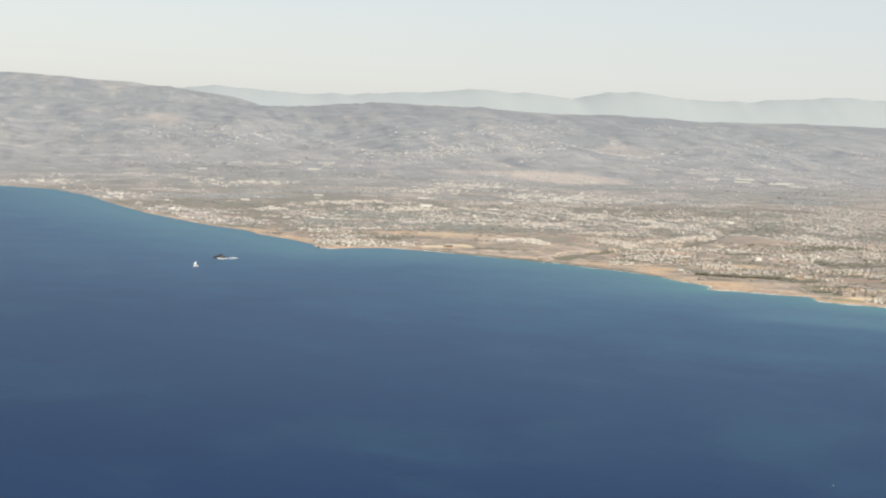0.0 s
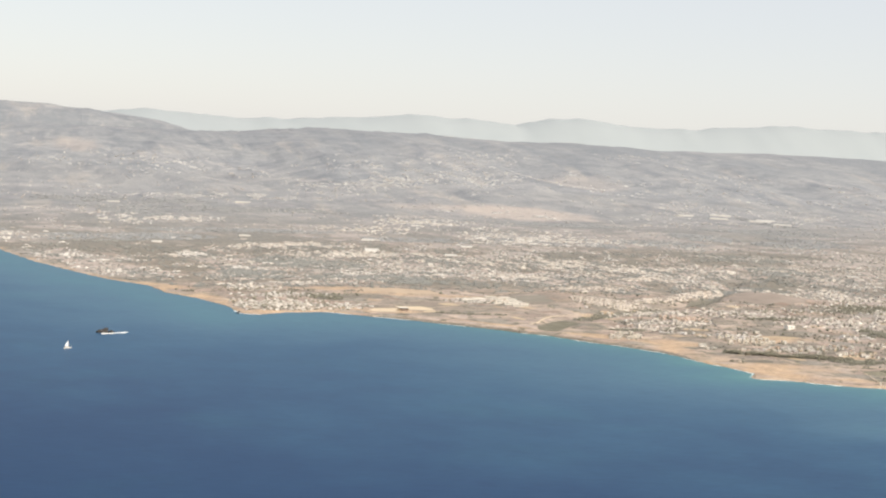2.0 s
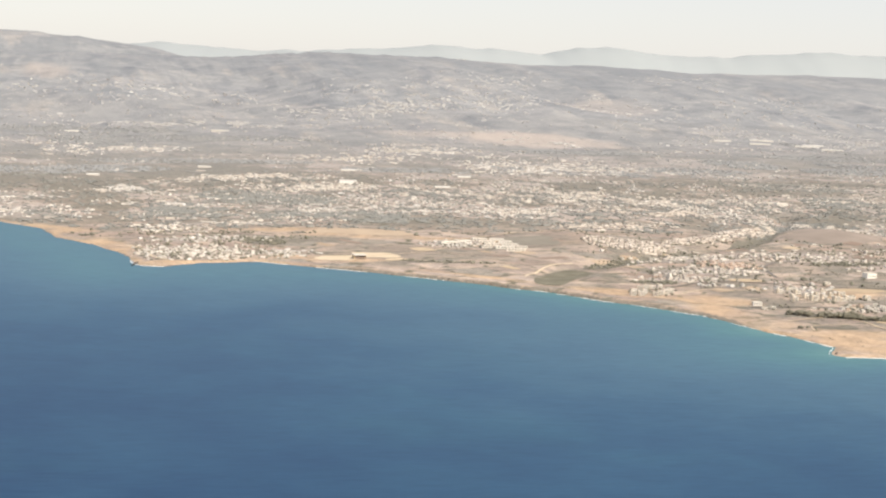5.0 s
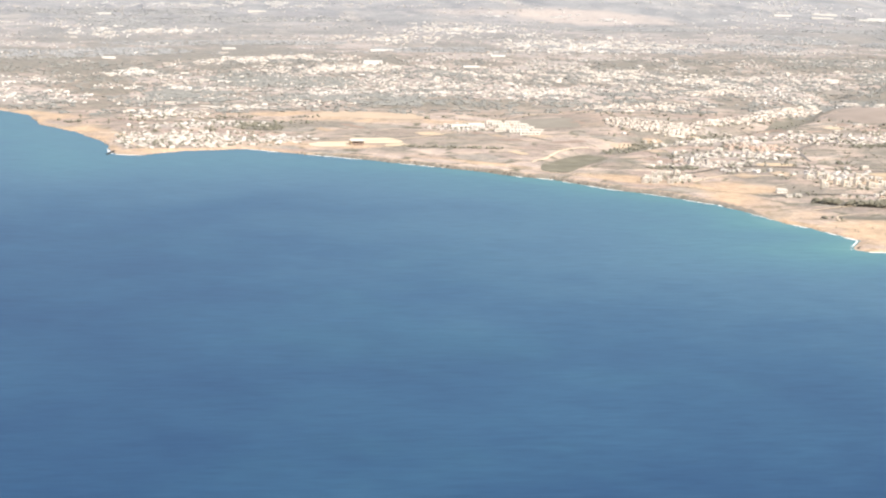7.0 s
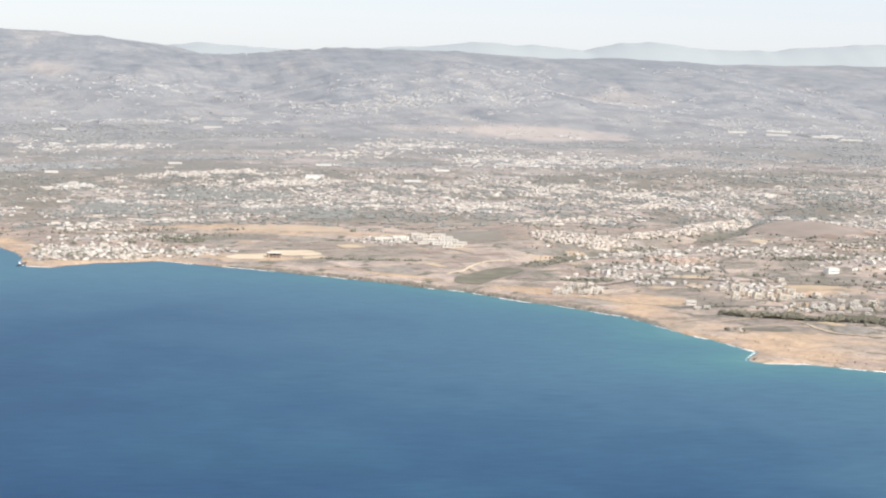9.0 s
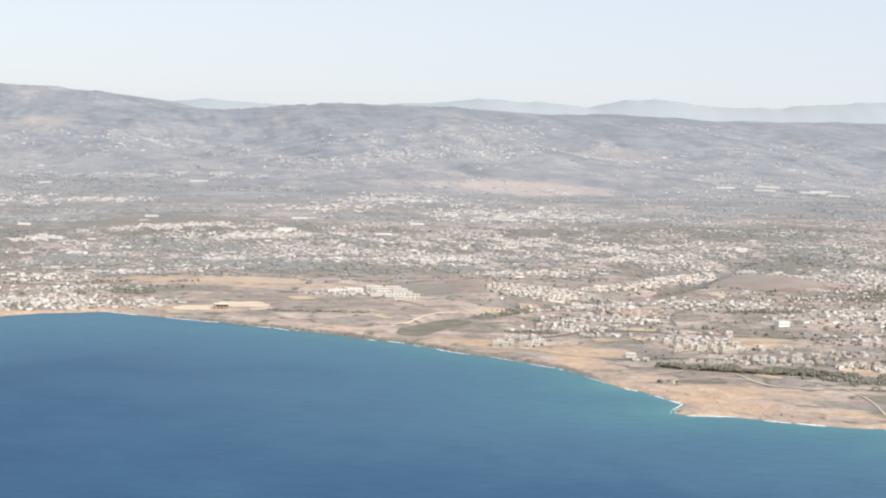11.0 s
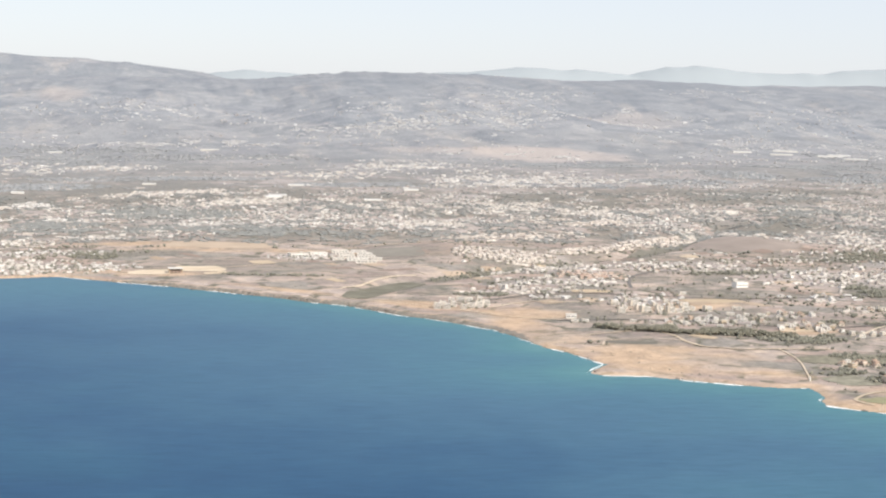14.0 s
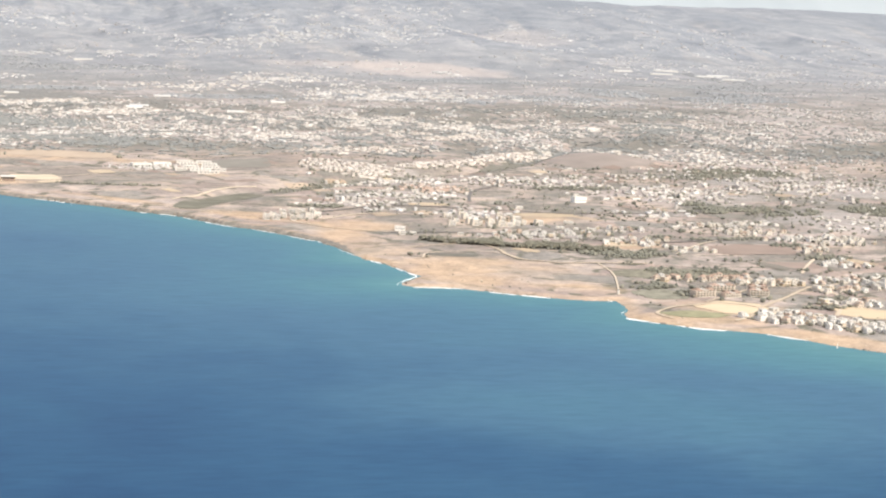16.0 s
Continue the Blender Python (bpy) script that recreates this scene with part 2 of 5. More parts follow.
# leaf tones lightened and greyed, more with distance, to paint haze into colour
WOODS = island_material("hazed_leaves", ((0.0, (0.205, 0.202, 0.162)), (0.35, (0.24, 0.232, 0.186)), (0.6, (0.18, 0.18, 0.146)), (0.8, (0.27, 0.255, 0.202))), 0.95, 6.0)
FAR_WOODS = island_material("far_hazed_leaves", ((0.0, (0.232, 0.236, 0.222)), (0.35, (0.26, 0.262, 0.244)), (0.6, (0.208, 0.215, 0.206)), (0.8, (0.29, 0.286, 0.264))), 0.95, 6.0)
FARTHEST_WOODS = island_material("farthest_hazed_leaves", ((0.0, (0.29, 0.3, 0.303)), (0.35, (0.32, 0.326, 0.324)), (0.6, (0.27, 0.282, 0.288)), (0.8, (0.345, 0.348, 0.343))), 0.95, 6.0)
LEAVES = island_material("leaves", ((0.0, (0.2, 0.195, 0.152)), (0.35, (0.23, 0.22, 0.17)), (0.6, (0.175, 0.172, 0.136)), (0.8, (0.255, 0.238, 0.182))), 0.95, 6.0)
BARK, ROCK = plain("bark", (0.16, 0.12, 0.09)), plain("dark_rock", (0.085, 0.08, 0.078), 0.9, 0.3)
DIRT_ROAD, ASPHALT = plain("pale_dirt", (0.64, 0.54, 0.415), 0.95), plain("grey_asphalt", (0.2, 0.19, 0.18), 0.9)
LAWN, SAND = plain("watered_grass", (0.36, 0.35, 0.22), 0.95, 0.32, 1.4), plain("bare_sand", (0.57, 0.465, 0.34), 0.95, 0.15, 0.5)
GOLD_SAND = plain("golden_sand", (0.63, 0.505, 0.35), 0.95, 0.1, 0.5)
DULL_GREEN = plain("garden_green", (0.3, 0.285, 0.22), 0.95, 0.4, 1.5)
PALE_SAND = plain("pale_sand", (0.76, 0.65, 0.5), 0.95, 0.12, 0.5)
PLASTIC = plain("greenhouse_film", (0.58, 0.575, 0.56), 0.5)
FOAM = plain("sea_foam", (0.93, 0.97, 1.0), 0.8, 0.04)
STRAW, FALLOW = plain("straw_field", (0.47, 0.375, 0.285), 0.95, 0.12, 0.4), plain("grey_fallow", (0.27, 0.25, 0.215), 0.95, 0.15, 0.4)
PLOUGHED = plain("brown_field", (0.32, 0.25, 0.21), 0.95, 0.12, 0.4)


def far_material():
    m, tree, shader = material("hazed_far_mountains", 1.0)
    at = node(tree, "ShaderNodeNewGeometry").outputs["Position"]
    # distance haze put into the ridge: pale blue-grey colour plus faint emission
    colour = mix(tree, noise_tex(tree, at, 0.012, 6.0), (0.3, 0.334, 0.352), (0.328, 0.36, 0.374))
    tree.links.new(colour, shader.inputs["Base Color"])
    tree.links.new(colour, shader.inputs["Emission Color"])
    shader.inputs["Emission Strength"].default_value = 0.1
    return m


# ---- the lie of the land ----
COAST = np.array([(-330, 900), (-160, 600), (-82, 452), (-64, 390), (-57, 363), (-35, 354), (-24, 326), (-16, 287), (-9, 261), (-1.5, 241), (4.5, 227), (11.6, 217), (13.4, 206), (18.2, 198), (22.2, 187), (22.8, 179), (23.6, 176.2), (26, 175.8), (31, 180), (38.3, 182.6), (44, 178.5), (51, 173.8), (57, 169), (60, 166.6), (63, 164.2), (65.5, 161), (68.5, 159.3), (71.2, 155.3)], float)
COAST = np.concatenate([COAST, np.array([(73.3, 151.8), (75.8, 149.5), (78.2, 146.3), (80.8, 142.3), (82.0, 138.6), (83.0, 135), (83.6, 131.2), (84.8, 129.3), (85.6, 126.8), (86.1, 124.3), (86.7, 122.8), (85.2, 120.6), (83.9, 118.6), (85.0, 117.5), (88.2, 117.3), (90.8, 115.8), (92.3, 114.3), (95.8, 112.7), (98.4, 112.1), (100.0, 112.1), (99.6, 108.8), (98.5, 106.6), (98.3, 104.8), (100.4, 102.9), (102.0, 101.5), (104.6, 100.4), (106.8, 99.4), (108.4, 97.5), (109.9, 95.5), (111.9, 93.4), (125, 84), (150, 70), (220, 30), (600, -200)], float)])
RING = np.concatenate([COAST, np.array([(6000, -200), (6000, 6000), (-6000, 6000), (-6000, 900)], float)])
LATTICE = np.random.RandomState(7).rand(64, 64)


def value_noise(x, y):
    x, y = np.asarray(x, float), np.asarray(y, float)
    i, j = np.floor(x).astype(int), np.floor(y).astype(int)
    u, v = x - i, y - j
    u, v = u * u * (3 - 2 * u), v * v * (3 - 2 * v)
    a, b, c, d = LATTICE[i % 64, j % 64], LATTICE[(i + 1) % 64, j % 64], LATTICE[i % 64, (j + 1) % 64], LATTICE[(i + 1) % 64, (j + 1) % 64]
    return a + (b - a) * u + (c - a) * v + (a - b - c + d) * u * v


def fractal(x, y, size, octaves=5, gain=0.5):
    total, weight, amount = 0.0, 1.0, 0.0
    for k in range(octaves):
        total = total + weight * value_noise(np.asarray(x) / size + 17.3 * k, np.asarray(y) / size + 9.1 * k)
        amount, weight, size = amount + weight, weight * gain, size / 2
    return total / amount


def smooth(x, a, b):
    u = np.clip((np.asarray(x, float) - a) / (b - a), 0, 1)
    return u * u * (3 - 2 * u)


def line_distance(x, y, line):
    best = np.full(np.shape(x), 1e9)
    for (ax, ay), (bx, by) in zip(line[:-1], line[1:]):
        dx, dy = bx - ax, by - ay
        u = np.clip(((x - ax) * dx + (y - ay) * dy) / (dx * dx + dy * dy), 0, 1)
        best = np.minimum(best, np.hypot(ax + u * dx - x, ay + u * dy - y))
    return best


def inland(x, y):
    """Distance from the shore, positive on land."""
    x, y = np.asarray(x, float), np.asarray(y, float)
    inside = np.zeros(x.shape, bool)
    for (ax, ay), (bx, by) in zip(RING, np.roll(RING, -1, axis=0)):
        if ay != by:
            inside ^= ((ay > y) != (by > y)) & (x < (bx - ax) * (y - ay) / (by - ay) + ax)
    d = line_distance(x, y, COAST)
    ragged = (fractal(x, y, 2.2, 4, 0.75) - 0.5) * 0.8 + 0.05
    return np.where(inside, d, -d) + ragged


RAVINE = ((74, 172), (81, 180), (92, 189), (104, 199), (119, 211), (131, 229), (140, 246))
CREEK = ((67, 160), (69.5, 165), (75.5, 174), (81, 180))


def crest(x):
    return np.interp(x, (-400, 60, 81, 110, 140, 190, 230, 275, 300, 330, 420, 700), (34, 32.5, 32.3, 34, 36, 36.5, 34.9, 36.6, 36.0, 35.2, 37.8, 39))


def height(x, y):
    x, y = np.asarray(x, float), np.asarray(y, float)
    d = inland(x, y)
    bluff = 0.14 + 0.16 * smooth(x, 44, 52) * (1 - smooth(x, 78, 84))
    z = np.where(d > 0, bluff * smooth(d, 0, 0.7) + 0.024 * np.clip(d, 0, 330), np.maximum(d * 0.12, -4))
    roll = np.clip(d / 60, 0, 1)
    z = z + roll * (fractal(x, y, 40, 5) - 0.5) * 1.6
    z = z - 0.9 * np.exp(-(line_distance(x, y, RAVINE) / 2.6) ** 2) * smooth(d, 3, 14) - 0.35 * np.exp(-(line_distance(x, y, CREEK) / 1.6) ** 2) * smooth(d, 4, 12)
    z = z + 1.3 * np.exp(-((x - 133) / 7) ** 2 - ((y - 212) / 10) ** 2) + 0.9 * np.exp(-((x - 86) / 8) ** 2 - ((y - 205) / 12) ** 2)
    rise = smooth(y - 0.12 * (x - 150), 430, 735)
    valleys = np.abs(fractal(x + 0.25 * y, y * 0.4, 60, 6, 0.55) - 0.5) * 2
    z = z + rise * (crest(x) - 9 - 17 * (valleys - 0.2) * (1 - 0.95 * smooth(y, 560, 715)) - 13 * smooth(y, 760, 900))
    z = z + rise * smooth(y, 600, 720) * (1.3 * (fractal(x, y * 0.3, 16, 5, 0.6) - 0.5) + 1.5 * (fractal(x + 50, y * 0.5, 5, 3, 0.6) - 0.5))
    west = np.exp(-((y - 935) / 120) ** 2) * np.interp(x, (-60, 20, 64, 110, 160), (43.5, 41.0, 35.5, 24, 0))
    z = np.where(west > 2, np.maximum(z, west + ((fractal(x, y, 70, 5) - 0.5) * 5 + (fractal(x + 9, y * 0.25, 22, 5, 0.6) - 0.5) * 3) * smooth(west, 2, 12)), z)
    return np.where(d > 0.8, np.maximum(z, 0.12 + 0.004 * np.clip(d, 0, 40)), z)


def axis(low, high, spacing, first, last, growth=1.06):
    """Coordinates at even steps from low to high, and at growing ones out to first and last."""
    middle = list(np.arange(low, high + spacing / 2, spacing))
    left, right, s = [], [], spacing
    while (left[-1] if left else low) > first:
        s *= growth
        left.append((left[-1] if left else low) - s)
    s = spacing
    while (right[-1] if right else high) < last:
        s *= growth
        right.append((right[-1] if right else high) + s)
    return np.array(left[::-1] + middle + right)


def sheet(name, xs, ys, z, mat):
    nx, ny = len(xs), len(ys)
    gx, gy = np.meshgrid(xs, ys)
    me = bpy.data.meshes.new(name)
    k = np.arange(nx * ny).reshape(ny, nx)
    quads = np.stack([k[:-1, :-1], k[:-1, 1:], k[1:, 1:], k[1:, :-1]], -1).reshape(-1, 4)
    me.vertices.add(nx * ny)
    me.vertices.foreach_set("co", np.stack([gx, gy, z], -1).ravel())
    me.loops.add(quads.size)
    me.loops.foreach_set("vertex_index", quads.ravel())
    me.polygons.add(len(quads))
    me.polygons.foreach_set("loop_start", np.arange(0, quads.size, 4))
    me.polygons.foreach_set("use_smooth", np.ones(len(quads), bool))
    me.update(calc_edges=True)
    me.materials.append(mat)
    return new(name, me)


def paint(me, name, values):
    if values.ndim == 2:
        me.attributes.new(name, "FLOAT", "POINT").data.foreach_set("value", values.ravel())
    else:
        me.attributes.new(name, "FLOAT_COLOR", "POINT").data.foreach_set("color", values.reshape(-1))


def blob(x, y, cx, cy, rx, ry, turn=0.0, edge=0.35):
    """1 inside an uneven oval, 0 outside."""
    c, s = math.cos(radians(turn)), math.sin(radians(turn))
    u, v = ((x - cx) * c + (y - cy) * s) / rx, (-(x - cx) * s + (y - cy) * c) / ry
    r = np.hypot(u, v) + (fractal(x, y, 4.0, 4, 0.6) - 0.5) * 0.9
    return 1 - smooth(r, 1 - edge, 1 + edge)


# built-up areas: centre, radii, turn, houses, style, least gap
VILLAGES = [
    (109.6, 103.9, 2.2, 1.3, -25, 38, "white", 0.55), (113.9, 100.4, 2.9, 1.0, -38, 44, "white", 0.58), (115, 117.7, 2.9, 0.8, 0, 17, "cream", 0.62), (113, 119.5, 2.4, 0.7, 5, 13, "tile", 0.62),
    (122.3, 118, 3, 2, 0, 23, "white", 0.70), (118.4, 108.6, 2, 1.1, 0, 13, "white", 0.66), (120.5, 114.2, 3.2, 0.7, 20, 12, "cream", 0.70), (108.4, 120, 3.4, 0.7, 0, 14, "tile", 0.70),
    (123.5, 148.6, 4.6, 1.6, 0, 32, "cream", 0.66), (124.8, 143.4, 3, 1.1, 0, 20, "cream", 0.66), (129.1, 139.6, 3.4, 1.0, 0, 19, "white", 0.70), (132.6, 137.8, 2.8, 1.4, 0, 16, "cream", 0.70),
    (126.6, 134.2, 2.2, 1.2, 0, 14, "cream", 0.70), (126, 126.1, 1.6, 1.1, 0, 10, "white", 0.70), (115.6, 134, 2, 0.8, 10, 12, "cream", 0.70), (111.1, 138.8, 2.6, 1.9, 0, 23, "white", 0.66),
    (111.9, 146.7, 2.8, 1.2, 0, 12, "white", 0.70), (120.1, 157.8, 3.4, 2.2, 0, 23, "white", 0.66), (102.9, 143.4, 5.2, 1.8, -8, 35, "white", 0.66), (100, 157.5, 4.2, 3.8, 10, 35, "white", 0.70),
    (95, 173.4, 6.4, 3.2, 0, 64, "tile", 0.62), (89.9, 166.7, 5.8, 2.1, 0, 41, "cream", 0.62), (91.5, 161.6, 2, 0.6, 0, 13, "white", 0.53), (100.2, 179.6, 3.2, 3.4, 0, 56, "pink", 0.55), (109.3, 186.2, 1.5, 2.4, 0, 14, "pink", 0.55),
    (129, 175, 10, 8, 0, 145, "cream", 0.66), (150, 183, 12, 14, 0, 188, "cream", 0.70), (113.6, 189, 9, 6, 0, 116, "cream", 0.62), (97, 186, 7.6, 3.5, 0, 87, "cream", 0.57), (140, 150, 9, 9, 0, 58, "cream", 0.79),
    (31.5, 189, 8.6, 5.2, 0, 200, "cream", 0.58), (27, 187, 5, 4.5, 0, 46, "white", 0.6), (43.4, 189.8, 2.6, 2.0, -8, 38, "white", 0.54), (29.5, 215, 4.2, 4.6, 20, 75, "cream", 0.54), (40, 222.6, 9, 3, 0, 46, "cream", 0.7), (34, 203, 7, 3.4, 10, 60, "white", 0.62),
    (67.6, 199.6, 3.4, 3.2, 10, 80, "white", 0.42), (92.8, 199.6, 4.0, 4.4, 18, 190, "sand", 0.5), (98.2, 200.5, 4.6, 3.2, 0, 60, "sand", 0.46), (99.6, 223, 9.5, 3.6, 20, 130, "sand", 0.48),
    (108, 208.5, 6.5, 1.3, 33, 130, "sand", 0.4), (119.5, 218, 8, 1.5, 40, 170, "sand", 0.4), (133, 229, 6, 4, 0, 44, "cream", 0.6), (141, 219, 7, 6, 0, 56, "cream", 0.6), (132.6, 193.7, 2, 1.2, 0, 8, "white", 0.7),
    (153, 221, 7, 14, 0, 120, "cream", 0.65), (33, 252.9, 6.5, 3.6, 0, 80, "white", 0.55), (26, 286, 4.6, 7, 0, 90, "white", 0.55), (51, 312, 13, 8, 0, 250, "cream", 0.6), (61, 287, 13, 9, 0, 240, "cream", 0.65),
    (55, 242, 11, 9, 0, 70, "white", 0.75), (82, 272, 14, 14, 0, 420, "cream", 0.62), (72, 245, 9, 8, 0, 110, "white", 0.7), (90, 243, 8, 6, 0, 110, "cream", 0.6), (110, 272, 12, 13, 0, 340, "cream", 0.62),
    (126, 262, 7, 10, 0, 130, "cream", 0.65), (141, 262, 9, 12, 0, 110, "cream", 0.8), (113, 244, 9, 6, 0, 120, "sand", 0.55), (170, 262, 12, 22, 0, 130, "cream", 0.8),
    (125, 354, 13, 26, 0, 430, "white", 0.8), (146, 357, 10, 24, 0, 170, "white", 0.95), (110, 415, 14, 22, 0, 280, "white", 0.9), (86, 383, 12, 14, 0, 120, "cream", 0.95), (18, 402, 10, 16, 0, 170, "white", 0.85), (35, 408, 9, 13, 0, 110, "white", 0.9),
    (8, 240, 7, 12, 30, 70, "white", 0.6), (-3, 275, 8, 16, 30, 80, "white", 0.7), (-18, 330, 12, 22, 20, 130, "white", 0.8), (-40, 385, 14, 16, 0, 70, "white", 0.9),
]
# wide suburbs: x0, x1, y0, y1, houses, how clustered
SUBURBS = [(8, 130, 222, 310, 800, 0.5), (120, 215, 188, 310, 900, 0.5), (-40, 340, 300, 450, 1300, 0.53), (-30, 30, 240, 400, 220, 0.55), (150, 340, 230, 340, 500, 0.52), (-40, 380, 440, 600, 1000, 0.54), (84, 152, 160, 196, 60, 0.5)]
# woods and scrub: centre, radii, turn
GROVES = [
    (99, 137.6, 9.0, 1.5, -24), (106.5, 132.0, 3.2, 2.2, -15), (111.3, 123.6, 4.8, 1.7, -4), (104, 117, 2.5, 1.3, 0), (106.1, 113.4, 0.8, 1.3, 0), (91.5, 132.3, 2.6, 1.0, -18), (74.5, 171, 9, 2.6, 59), (128, 225, 4.2, 1.8, 52), (119, 211, 17, 2.0, 57), (87.5, 185.6, 9.5, 1.9, 42), (99, 195.4, 7, 1.5, 42),
    (126.9, 161, 2.4, 3.6, 0), (134, 158.6, 5, 4, 0), (145.5, 158, 3, 4, 0), (126.5, 129.6, 2.3, 0.9, 0), (114.6, 107.6, 2.2, 0.8, -20), (111.4, 133, 2.2, 1.6, 0), (125.3, 136.6, 1.8, 0.6, 0), (121.6, 140.3, 4.6, 0.5, 0), (117, 111.2, 2.4, 0.7, -20), (114.6, 141.2, 1.8, 1.2, 0),
    (41.6, 201, 2.6, 3.4, 0), (63, 228, 7, 4, 0), (50.7, 262, 11, 11, 0), (34, 236, 7, 4.5, 0), (100.4, 240.6, 3.2, 2.2, 0), (62, 181, 6, 0.8, -12), (84, 164, 3, 1.2, 0), (56, 234, 12, 3.6, 0), (139, 194, 7, 2.6, 0), (118, 181, 5, 2, 0), (148, 200, 8, 5, 0), (157, 263, 5.5, 5, 0),
    (23, 339, 14, 10, 0), (45, 364, 27, 9, 0), (47, 448, 44, 9, 0), (93, 344, 16, 9, 0), (159, 418, 24, 10, 0), (166, 350, 13, 14, 0), (191, 376, 9, 14, 0), (208, 353, 10, 14, 0), (168, 300, 12, 9, 0), (20, 470, 30, 10, 0), (230, 410, 26, 12, 0), (5, 330, 14, 14, 0),
    (21.6, 435.7, 11.5, 18, 0), (33.5, 242.8, 6.7, 6, 0), (45, 273, 7, 12, 0), (221, 367, 8, 24, 0), (162.8, 269.5, 7.2, 7, 0), (251, 452, 6, 26, 0), (127.3, 162.4, 2.2, 4.5, 0), (142, 335, 4, 13, 0), (25, 337, 7, 11, 0), (188.8, 377, 8, 18, 0), (39.1, 202, 1.8, 3.5, 0), (129.2, 229.6, 4.2, 2.4, 0),
]
SANDS = [
    (91.5, 125, 7.5, 7.0, -30), (95, 118.5, 7, 3.0, -22), (103, 103.8, 4.5, 1.6, -18), (85, 140, 3, 9, 12), (50.5, 183.5, 5, 3.0, 0), (64, 168, 8, 1.2, -42), (77, 156, 6, 2.2, -38),
    (40, 186, 6, 2.2, 8), (86, 151, 5, 3.5, -20), (20, 196, 3, 9, 10), (28, 178.6, 6, 1.6, 18), (103, 154, 7, 3, 0), (110, 137, 3.2, 2, 0), (107, 108, 4, 2.5, -12), (12, 216, 4, 7, 40), (112, 95.5, 6, 1.6, -45), (59, 207.5, 13, 2.6, -6), (45, 214.8, 7, 2.0, 0),
]


# heath: brown low growth on the open coast
HEATHS = [(88.5, 141, 4.2, 4.5, 0), (97.5, 120.8, 5.0, 3.0, -22), (94.5, 134, 5.5, 1.8, -18), (60, 190, 15, 9, -20), (82, 203, 6, 9, 0), (76, 171, 5, 4, 40), (103, 119, 2.6, 3.2, 0)]


# land that stays free of houses and trees
OPEN_LAND = [(107.7, 107.6, 3, 2.4, 0), (103.3, 106.5, 2, 2.4, 0), (117.2, 105.4, 2.4, 2, 0), (97, 128, 9, 5, -30), (99.5, 121, 4.5, 5, 0), (88, 140, 5, 8, 0), (131, 209, 8, 8, 0), (75, 170.5, 10, 3.0, 59), (119, 211, 17, 1.8, 57), (58, 198, 12, 8, 0), (57, 212, 8, 3.4, -6), (80, 203, 4.5, 6, 0), (121, 134.6, 4.0, 2.4, 0), (121.2, 126.2, 2.3, 1.6, 0), (107.5, 157.2, 3.2, 1.3, 0), (92, 153, 5, 2.5, -20), (161, 464, 22, 16, 0), (104, 195, 10, 2, 40), (121.1, 126.3, 2.4, 1.8, 0), (114.5, 112.8, 2.4, 1.0, 0), (115.4, 126.8, 1.6, 1.6, 0)]


def built_on(x, y):
    """True away from the open land."""
    free = np.ones(np.shape(x), bool)
    for o in OPEN_LAND:
        free &= blob(x, y, *o) < 0.45
    return free


def density(x, y):
    """Where the wide suburbs stand thick (1) and where they leave gardens and groves (0)."""
    return 0.55 * fractal(x, y, 24, 4, 0.6) + 0.45 * fractal(x + 40, y * 0.6, 6, 4, 0.65)


def street(x, y):
    """Built-up patches of the towns (1) and the planted gaps between them (0)."""
    return fractal(x + 11, y * 0.42, 2.7, 3, 0.55)


LIE = {}


def sample(name, x, y):
    """The ground's height (z) or distance from the shore (d) at a place, from the built sheet."""
    xs, ys, grid = LIE["xs"], LIE["ys"], LIE[name]
    i, j = int(np.clip(np.searchsorted(xs, x) - 1, 0, len(xs) - 2)), int(np.clip(np.searchsorted(ys, y) - 1, 0, len(ys) - 2))
    u, v = (x - xs[i]) / (xs[i + 1] - xs[i]), (y - ys[j]) / (ys[j + 1] - ys[j])
    return float((grid[j, i] * (1 - u) + grid[j, i + 1] * u) * (1 - v) + (grid[j + 1, i] * (1 - u) + grid[j + 1, i + 1] * u) * v)


